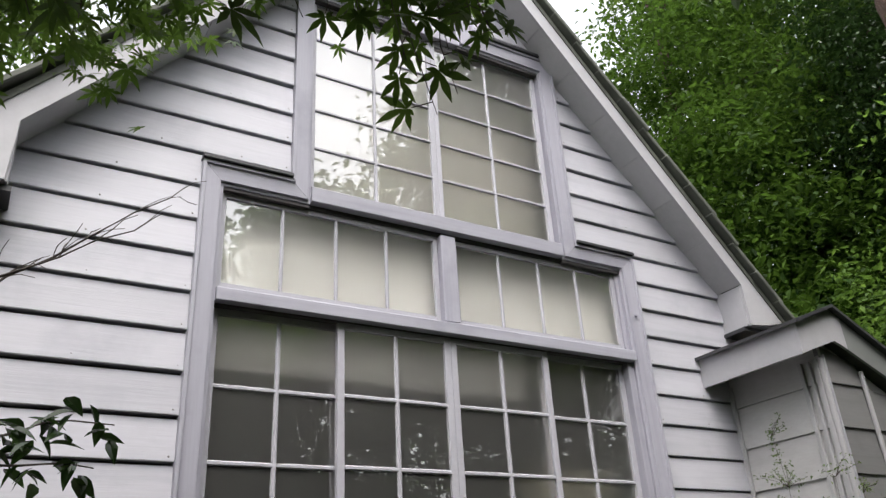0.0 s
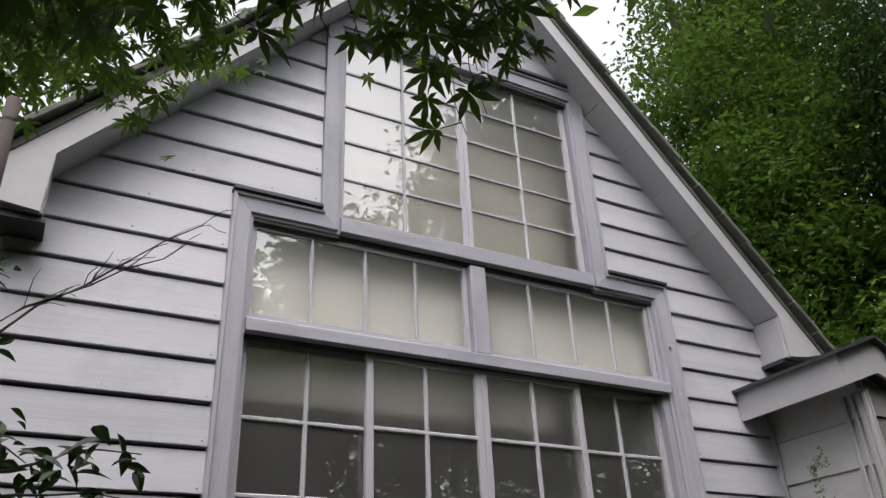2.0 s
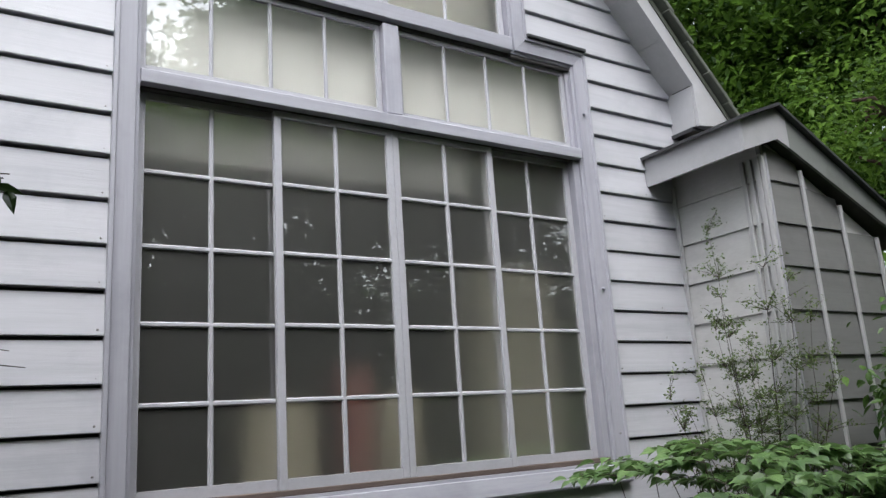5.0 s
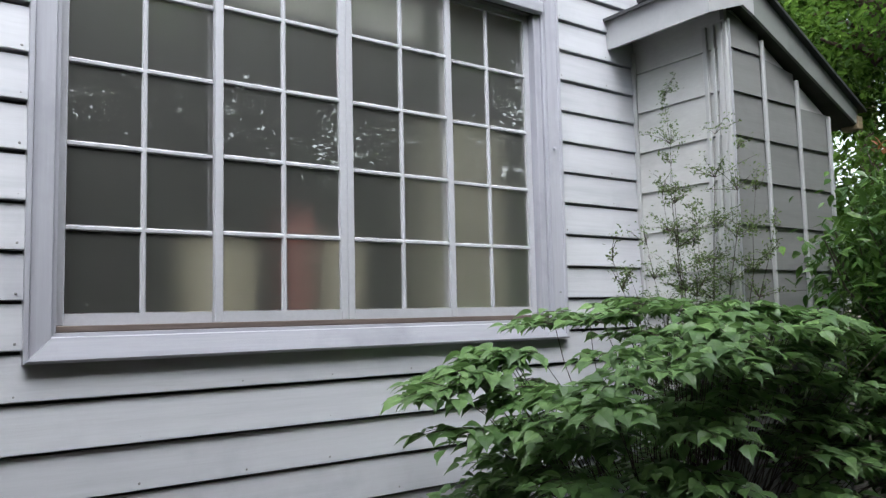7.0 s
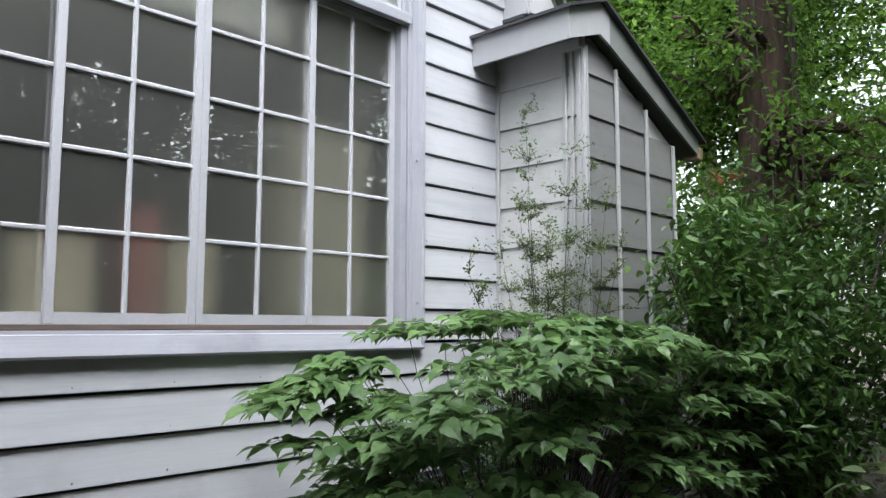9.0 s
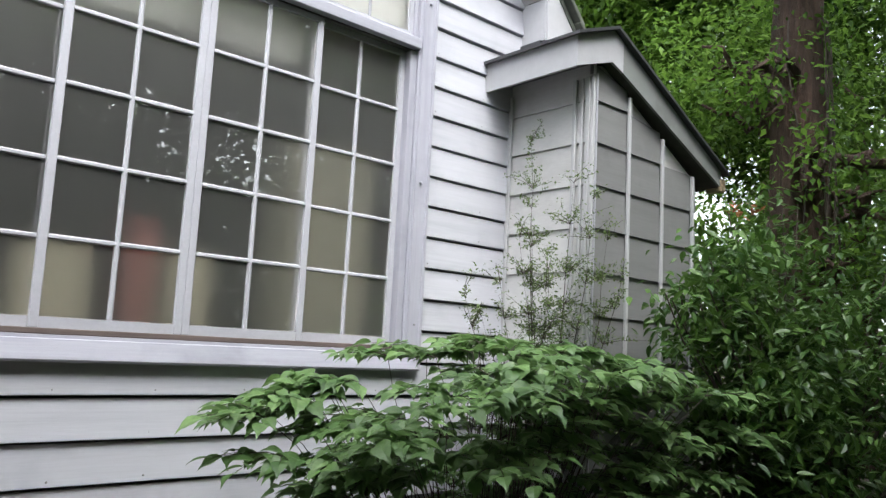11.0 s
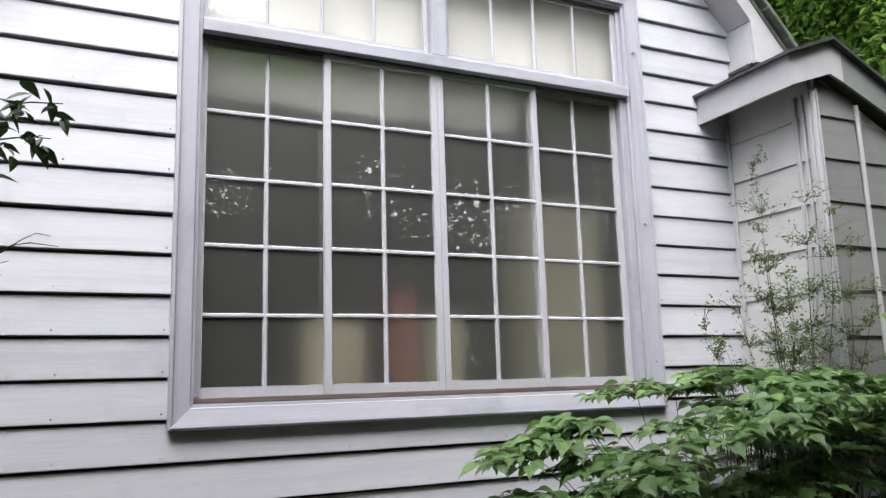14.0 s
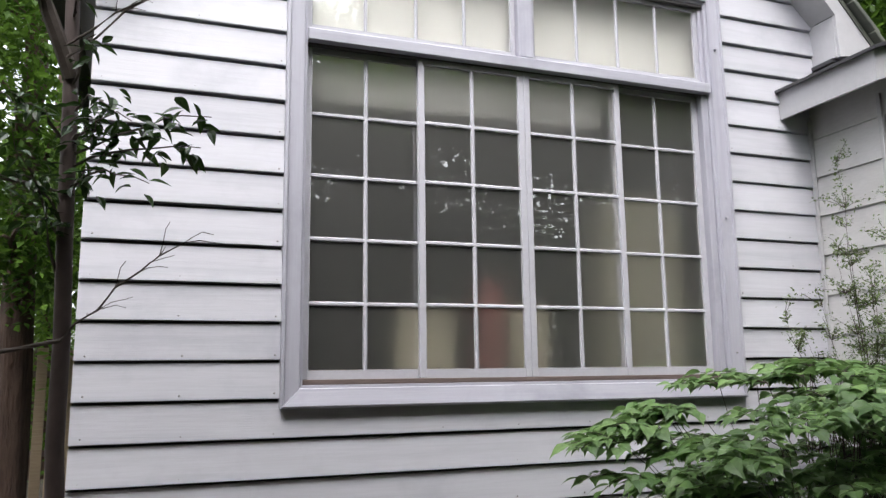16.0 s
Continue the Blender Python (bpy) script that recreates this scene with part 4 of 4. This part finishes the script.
# broad-leaved shrub in tiers before the window
def tiered_shrub():
    r = random.Random(9)
    g = np.random.default_rng(9)
    e = tree_base("broadleaf_shrub", (2.6, -1.05, 0), "spreading shrub with tiers of broad pointed green leaves", "shrub")
    bm = bmesh.new()
    me = bpy.data.meshes.new("leaf")
    v, f = shape_pointed()
    me.from_pydata(v.tolist(), [], f)
    me.materials.append(SHRUB)
    near, P, Y, T, S = 0, [], [], [], []
    stems = tagged(part("stem", bmesh.new(), TWIG, e), kind="stuff")
    tiers = []
    for i in range(250):
        x = r.uniform(1.45, 4.6)
        y = r.uniform(-1.75, -0.35)
        hump = 1.45 - 0.34 * abs((x - 2.95) / 1.65) ** 1.8 - 0.16 * max(0, (-0.9 - y)) ** 1.3
        tiers.append((x, y, max(0.55, hump - 0.15 * int(r.random() ** 1.2 * 6.5) - r.uniform(0, 0.05))))
    tiers += [(1.24, -0.83, 1.09), (1.36, -0.8, 1.07), (1.33, -0.98, 0.93), (1.5, -0.85, 1.13), (1.65, -0.8, 1.18), (1.5, -1.05, 0.9), (1.7, -0.95, 1.08)]
    for x, y, z in tiers:
        base = Vector((2.6 + (x - 2.6) * 0.25 + r.uniform(-0.1, 0.1), -1.05 + (y + 1.05) * 0.25, -0.03))
        out = Vector((x - 2.6, y + 1.05, 0))
        head = math.atan2(out.y, out.x) + r.gauss(0, 0.35)
        mid = Vector((x, y, z)) - Vector((math.cos(head), math.sin(head), 0)) * 0.22
        pts = bent(base, mid, 0.12, 6, 0.02, r)
        tube(bm, pts, [0.0036 - 0.0003 * k for k in range(7)], 5)
        # a flat fan of leafy side shoots
        for sh in (-0.75, -0.3, 0.2, 0.7):
            a0 = head + sh + r.gauss(0, 0.1)
            ln = r.uniform(0.2, 0.34) * (1 - 0.25 * abs(sh))
            end = mid + Vector((math.cos(a0) * ln, math.sin(a0) * ln, r.uniform(-0.02, 0.03)))
            shoot = bent(mid, end, 0.02, 4, 0.006, r)
            tube(bm, shoot, [0.003, 0.0026, 0.0022, 0.0017, 0.0012], 4)
            for k in range(8):
                fr = 0.15 + 0.85 * k / 7
                kk = min(3, int(fr * 4))
                p = shoot[kk].lerp(shoot[kk + 1], fr * 4 - kk) + Vector((0, 0, r.gauss(0, 0.008)))
                a = a0 if k == 7 else a0 + (1 if k % 2 else -1) * r.uniform(0.6, 1.15)
                s = r.uniform(0.065, 0.12)
                pit = r.gauss(-0.12, 0.2)
                if near < 300 and y < -0.7 and z > 0.85:
                    o = new("leaf", me)
                    o.parent = stems
                    o.matrix_basis = Matrix.Translation(p) @ Matrix.Rotation(a - math.pi / 2, 4, "Z") @ Matrix.Rotation(pit, 4, "X") @ Matrix.Rotation(r.gauss(0, 0.28), 4, "Y") @ Matrix.Scale(s, 4)
                    near += 1
                else:
                    P.append(p[:])
                    Y.append(a - math.pi / 2)
                    T.append(pit)
                    S.append(s)
    bm.to_mesh(stems.data)
    bm.free()
    leaves("foliage", (v, f), np.array(P), np.array(Y), np.array(T), g.normal(0, 0.25, len(P)), np.array(S), SHRUB, e)
    settle(e)


tiered_shrub()


# thin twiggy shrub against the annex corner
def sprig_shrub():
    r = random.Random(14)
    g = np.random.default_rng(14)
    e = tree_base("twiggy_shrub", (3.5, -0.62, 0), "thin twiggy shrub with tiny pale green leaves", "shrub")
    bm = bmesh.new()
    P = []
    tops = [(3.49, -0.44, 2.75), (3.55, -0.75, 2.45), (3.62, -0.85, 2.35), (3.45, -0.5, 2.3), (3.35, -0.5, 2.1), (3.7, -0.9, 2.1), (3.25, -0.45, 1.8), (3.05, -0.35, 1.72), (3.8, -0.95, 1.9), (3.4, -0.7, 1.9), (3.6, -0.7, 1.9), (3.5, -0.6, 2.0), (3.15, -0.4, 1.6)]
    for t in tops:
        pts = bent((3.5 + r.uniform(-0.08, 0.08), -0.62 + r.uniform(-0.06, 0.06), -0.02), t, 0.0, 9, 0.018, r)
        tube(bm, pts, [0.008 - 0.0008 * k for k in range(10)], 5)
        for k in range(4, 10):
            for _ in range(9 if k < 9 else 4):
                w = 0.16 * (1.25 - k / 10)
                q = pts[k] + Vector((r.gauss(0, w), r.gauss(0, w), r.uniform(0.0, 0.14)))
                tw = bent(pts[k], q, 0.01, 3, 0.008, r)
                tube(bm, tw, [0.0022, 0.0018, 0.0014, 0.001], 4)
                for a in tw[1:]:
                    for _ in range(6):
                        P.append((a + Vector((r.gauss(0, 0.014), r.gauss(0, 0.014), r.gauss(0, 0.014))))[:])
    for k in range(90):
        f = r.random()
        P.append((3.49 + r.gauss(0, 0.022 * (1.3 - f)), -0.44 + r.gauss(0, 0.022 * (1.3 - f)), 2.55 + 0.24 * f))
    tagged(part("stem", bm, TWIG, e), kind="stuff")
    m = len(P)
    leaves("foliage", TINY, np.array(P), g.uniform(0, 6.28, m), g.normal(0, 0.6, m), g.normal(0, 0.6, m), g.uniform(0.014, 0.03, m), SPRIG, e)
    settle(e)


sprig_shrub()


# glossy evergreen bush beyond the annex
def evergreen(name, at, blobs, dens, size, mat, label, seed, tips=(), per=9, clump=0.1, shape=OVAL):
    g = np.random.default_rng(seed)
    r = random.Random(seed)
    e = tree_base(name, at, label, "bush")
    bm = bmesh.new()
    for b in blobs:
        for _ in range(5):
            limb(bm, (at[0] + r.uniform(-0.15, 0.15), at[1] + r.uniform(-0.15, 0.15), -0.05), (b[0] + r.gauss(0, b[3] * 0.45), b[1] + r.gauss(0, b[4] * 0.45), b[2] + r.uniform(0, b[5] * 0.7)), 0.02, 0.004, 0.05, 6, 0.04, r, 5)
    tagged(part("stem", bm, TWIG, e), kind="stuff")
    crown("foliage", g, shape, blobs, dens, per, clump, size, mat, e)
    for t in tips:
        n = 9
        p = np.array(t) + g.normal(size=(n, 3)) * 0.03
        leaves("new_growth", OVAL, p, g.uniform(0, 6.28, n), g.uniform(0.2, 1.0, n), g.normal(0, 0.3, n), g.uniform(0.06, 0.1, n), REDTIP, e, "reddish young leaves")
    settle(e)


evergreen("evergreen_bush", (4.9, -1.5, 0), [(4.75, -1.45, 1.15, 0.75, 0.5, 0.75), (5.4, -1.7, 1.1, 0.8, 0.6, 0.8), (5.2, -1.25, 1.75, 0.5, 0.4, 0.55), (4.4, -1.5, 0.8, 0.6, 0.5, 0.6), (6.3, -2.0, 1.2, 0.8, 0.7, 0.9), (5.45, -1.05, 2.3, 0.35, 0.3, 0.5), (6.6, -1.7, 2.2, 0.6, 0.5, 0.7), (4.15, -1.22, 1.7, 0.28, 0.22, 0.32), (4.5, -1.25, 1.9, 0.32, 0.25, 0.4), (5.3, -1.2, 1.2, 0.4, 0.3, 0.6)],
          [230, 220, 130, 170, 190, 30, 90, 36, 60, 80], 0.085, GLOSSY, "dense glossy dark green evergreen bush", 31, ((5.0, -1.05, 2.45), (5.25, -1.05, 2.5)), 12)
evergreen("variegated_bush", (3.9, -2.6, 0), [(3.9, -2.6, 0.45, 0.45, 0.35, 0.3), (4.5, -2.9, 0.5, 0.4, 0.35, 0.3)], [60, 50], 0.13, PALE, "low shrub with cream-edged green leaves", 33)


# trees beyond the annex
def big_tree(name, at, height, r0, blobs, dens, per, clump, size, mat, label, seed, bark=BARK, lean=(0, 0), shape=TINY, sides=14):
    g = np.random.default_rng(seed)
    r = random.Random(seed)
    e = tree_base(name, at, label, "tree", "trees round the house")
    bm = bmesh.new()
    steps = 14
    pts = bent((at[0], at[1], -0.1), (at[0] + lean[0], at[1] + lean[1], height), 0.0, steps, 0.03, r)
    rings = []
    for i, p in enumerate(pts):
        f = i / steps
        rad = r0 * (1 - 0.72 * f) * (1 + 0.5 * max(0, 0.12 - f) / 0.12)
        ring = []
        for k in range(sides * 2):
            a = math.pi * k / sides
            rr_ = rad * (1 + 0.09 * math.sin(a * 7 + i) + 0.07 * noise.noise((math.cos(a) * 2.5, math.sin(a) * 2.5, p.z * 1.2 + seed)))
            ring.append(bm.verts.new((p.x + rr_ * math.cos(a), p.y + rr_ * math.sin(a), p.z)))
        rings.append(ring)
    for a, c in zip(rings, rings[1:]):
        for k in range(len(a)):
            bm.faces.new((a[k], a[(k + 1) % len(a)], c[(k + 1) % len(a)], c[k]))
    for b in blobs:
        k = min(range(steps + 1), key=lambda i: abs(pts[i].z - (b[2] - 0.5 * b[5])))
        for _ in range(4):
            limb(bm, pts[k], (b[0] + r.gauss(0, b[3] * 0.4), b[1] + r.gauss(0, b[4] * 0.4), b[2] + r.gauss(0, b[5] * 0.4)), r0 * 0.22, 0.012, 0.1, 6, 0.08, r, 6)
    smooth_shade(part("trunk", bm, bark, e))
    crown("crown", g, shape, blobs, dens, per, clump, size, mat, e)
    settle(e)


big_tree("cedar_tree", (6.25, -0.95, 0), 9.0, 0.30, [(7.2, -0.2, 4.2, 1.5, 1.2, 0.8), (6.0, -1.6, 5.2, 1.6, 1.0, 0.9), (7.9, -1.7, 3.1, 0.9, 0.8, 0.5), (5.9, -0.2, 3.6, 0.6, 0.5, 0.6), (5.6, -1.35, 2.95, 0.3, 0.25, 0.4), (6.75, -1.7, 2.7, 0.4, 0.3, 0.5), (5.55, -0.9, 3.75, 0.3, 0.3, 0.4), (5.9, -1.4, 2.2, 0.2, 0.2, 0.2)],
         [170, 70, 70, 50, 8, 16, 10, 4], 30, 0.17, 0.08, FAR, "tall tree with thick reddish-brown furrowed trunk", 41)
big_tree("leafy_tree", (8.2, 3.4, 0), 13.0, 0.22, [(7.1, 2.0, 6.2, 1.5, 1.3, 1.8), (7.9, 2.6, 8.6, 1.9, 1.6, 1.8), (8.2, 1.0, 5.0, 1.8, 1.4, 1.5), (8.8, 1.4, 7.4, 2.0, 1.6, 1.8), (6.6, 1.4, 4.3, 1.1, 0.9, 0.8), (9.8, 0.2, 6.0, 1.8, 1.4, 2.0), (9.2, 2.6, 10.6, 2.2, 1.8, 1.6), (9.5, 3.0, 12.2, 2.2, 1.9, 1.8), (10.8, 1.2, 11.0, 2.6, 2.2, 3.0), (11.5, 1.5, 14.2, 3.6, 3.0, 2.4)],
         [380, 320, 350, 300, 180, 290, 240, 240, 290, 290], 44, 0.2, 0.115, SMALL, "tall tree with dense small dark green leaves", 43)
big_tree("leafy_tree", (11.5, 0.5, 0), 11.0, 0.2, [(10.5, 0.0, 3.2, 2.0, 1.6, 1.4), (12.0, -1.2, 5.5, 2.4, 2.0, 2.2), (11.0, 1.0, 8.0, 2.6, 2.0, 2.4), (12.5, -3.0, 3.0, 2.0, 1.6, 1.6), (10.5, -2.0, 1.6, 1.2, 1.0, 0.8), (9.2, 1.6, 1.7, 1.1, 1.0, 1.6)],
         [220, 200, 110, 220, 190, 230], 28, 0.26, 0.13, FAR, "woodland tree with loose bright green crown", 45)
big_tree("leafy_tree", (16.0, 4.0, 0), 13.0, 0.25, [(15.0, 3.0, 4.0, 3.0, 2.4, 2.4), (16.5, 1.0, 8.0, 3.2, 2.6, 3.0), (18.0, -2.0, 3.5, 3.0, 2.5, 2.6), (15.5, 6.0, 9.5, 3.5, 2.5, 3.0), (19.0, -4.5, 6.5, 3.0, 2.4, 3.0)],
         [330, 150, 330, 90, 200], 12, 0.36, 0.2, FAR, "woodland tree with loose bright green crown", 47)
big_tree("leafy_tree", (-2.6, 5.5, 0), 11.0, 0.2, [(-1.9, 5.0, 9.4, 1.3, 1.2, 1.6), (-2.8, 4.6, 6.0, 1.5, 1.3, 1.6), (-2.2, 6.0, 3.2, 1.3, 1.2, 1.2), (-3.0, 4.0, 1.6, 1.0, 1.0, 0.9)],
         [600, 600, 500, 300], 12, 0.22, 0.14, FAR, "tree with loose bright green crown behind the house", 49)
big_tree("leafy_tree", (-1.7, 3.0, 0), 7.0, 0.15, [(-1.75, 2.4, 3.6, 0.6, 0.7, 0.9), (-1.6, 2.2, 2.4, 0.35, 0.5, 0.6), (-2.1, 2.6, 4.8, 0.8, 0.7, 0.8)], [220, 110, 250], 11, 0.14, 0.09, SMALL, "dark-stemmed tree close beside the house", 51)
big_tree("leafy_tree", (8.6, 2.2, 0), 8.5, 0.14, [(7.7, 0.1, 7.0, 0.9, 0.9, 1.2), (8.2, -0.1, 5.7, 0.7, 0.7, 0.6), (8.0, 0.0, 8.6, 1.1, 0.9, 1.0)], [200, 70, 190], 34, 0.2, 0.09, CAMELLIA, "dark evergreen tree rising beside the roof", 75)
# trees out of view behind the walk, mirrored in the panes and shading the path
for at, h, blobs, dens, seed in (
        ((2.5, -6.6, 0), 7.0, [(1.2, -6.3, 4.3, 1.6, 0.9, 2.6), (3.4, -6.2, 5.0, 1.6, 1.0, 3.2), (2.4, -6.2, 2.0, 2.2, 0.8, 1.8)], [1000, 1100, 800], 53),
        ((-2.5, -6.6, 0), 6.0, [(-1.4, -6.5, 4.5, 1.6, 0.9, 2.7), (-4.0, -6.2, 4.5, 1.8, 1.1, 3.2), (-2.5, -6.4, 1.8, 2.4, 0.8, 1.6)], [1000, 900, 700], 55),
        ((6.5, -6.2, 0), 12.0, [(5.8, -6.2, 7.0, 1.8, 1.2, 4.2), (8.0, -5.2, 7.0, 2.0, 1.6, 4.8), (6.5, -5.8, 2.6, 2.2, 1.0, 2.4), (7.0, -6.6, 10.4, 1.7, 1.4, 2.2)], [1300, 1300, 900, 700], 57),
        ((11.0, -5.0, 0), 12.0, [(11.0, -5.0, 6.5, 2.2, 2.0, 5.0), (11.5, -3.6, 2.8, 2.2, 1.8, 2.4)], [1000, 700], 59),
        # added at the left, unseen, only to block low sky
        ((-6.0, -3.0, 0), 8.0, [(-5.6, -4.0, 4.0, 1.4, 2.2, 3.0), (-5.4, -0.5, 4.5, 1.4, 2.2, 3.4), (-5.4, -2.0, 1.8, 1.4, 2.6, 1.6)], [800, 800, 600], 61)):
    big_tree("leafy_tree", at, h, 0.2, blobs, dens, 16, 0.2, 0.15, SMALL, "leafy tree out of direct view round the garden", seed)
# unseen screen added behind the walk, closing sky gaps mirrored in the panes
evergreen("hedge", (0.0, -7.6, 0), [(x, -7.7 + 0.2 * math.sin(x), z, 1.3, 0.6, 1.2) for x in (-5.0, -3.0, -1.0, 1.0, 3.0, 5.0, 7.0, 9.0) for z in (1.0, 2.9)], [260] * 16, 0.26, CAMELLIA, "unseen evergreen screen added to darken the pane reflections", 91, (), 9, 0.2)
# canopy added over the path to block sky from the lower wall
big_tree("leafy_tree", (6.2, -4.4, 0), 8.0, 0.14, [(6.4, -4.3, 5.8, 1.4, 0.9, 0.9), (4.6, -4.4, 6.2, 1.5, 0.9, 0.7), (2.8, -4.8, 6.4, 1.3, 0.8, 0.6)], [420, 420, 300], 14, 0.2, 0.15, SMALL, "unseen tree crown added to shade the annex and lower wall", 73)
big_tree("leafy_tree", (1.6, -5.3, 0), 5.2, 0.13, [(x, y, 4.5 + 0.15 * math.sin(3 * x + y) - (0.3 if y > -3 else 0), 0.85, 0.62, 0.30) for x in (-3.4, -2.0, -0.6, 0.8, 2.2, 3.6, 5.0) for y in (-2.85, -3.8, -4.8) if not (x > 2 and y > -3)], [220] * 18, 9, 0.15, 0.12, MAPLE, "flat leafy canopy added over the path to shade the wall", 71)
big_tree("leafy_tree", (-2.2, 9.0, 0), 7.0, 0.16, [(-1.8, 8.5, 1.8, 1.6, 1.0, 1.6), (-1.6, 9.0, 4.2, 1.6, 1.0, 1.8)], [420, 420], 11, 0.24, 0.15, FAR, "bright green tree behind the house corner", 63)


def board_fence():
    e = empty("board_fence", (-1.6, 6.6, 0), "weathered board fence behind the house corner", "fence")
    for i in range(9):
        x = -2.3 + i * 0.16
        part("board", boxed(x, x + 0.12, 6.6, 6.62, 0.0, 1.75 + 0.03 * (i % 3), bevel=0.004), BAMBOO, e)
    for z in (0.5, 1.45):
        part("rail", boxed(-2.35, -0.85, 6.621, 6.66, z, z + 0.08), BAREWOOD, e)
    settle(e)


board_fence()


def ivy():
    g = np.random.default_rng(77)
    e = empty("ivy", (6.0, -1.2, 0), "climbing ivy with small green leaves on the trunk", "ivy")
    P, A = [], []
    bm = bmesh.new()
    for k in range(7):
        a0 = g.uniform(2.6, 5.2)
        pts = []
        for i in range(16):
            z = 0.05 + i * 0.28
            rad = 0.30 * (1 - 0.72 * z / 9.0) * 1.12 + 0.02
            a = a0 + 0.25 * math.sin(i * 0.7 + k)
            pts.append(Vector((6.25 + rad * math.cos(a), -0.95 + rad * math.sin(a), z)))
            for _ in range(9):
                P.append((pts[-1] + Vector(g.normal(size=3) * 0.09))[:])
                A.append(a)
        tube(bm, pts, [0.008] * 16, 5)
    tagged(part("vine", bm, TWIG, e), kind="stuff")
    n = len(P)
    leaves("foliage", OVATE, np.array(P), np.array(A) - 1.57 + g.normal(0, 0.5, n), g.normal(-0.9, 0.4, n), g.normal(0, 0.4, n), g.uniform(0.04, 0.075, n), SMALL, e)
    settle(e)


ivy()


# rustic bamboo rail
def rail():
    e = empty("bamboo_fence", (4.9, -2.5, 0), "low rustic fence with a weathered bamboo rail", "fence")
    part("post", tube(bmesh.new(), [(4.62, -2.2, -0.1), (4.62, -2.2, 0.72)], [0.04, 0.037], 12), BARK, e)
    part("post", tube(bmesh.new(), [(6.6, -3.0, -0.1), (6.6, -3.0, 0.72)], [0.04, 0.037], 12), BARK, e)
    part("rail", tube(bmesh.new(), bent((4.55, -2.17, 0.64), (6.8, -3.08, 0.64), 0.0, 8, 0.004), [0.022] * 9, 10), BAMBOO, e)
    settle(e)


rail()
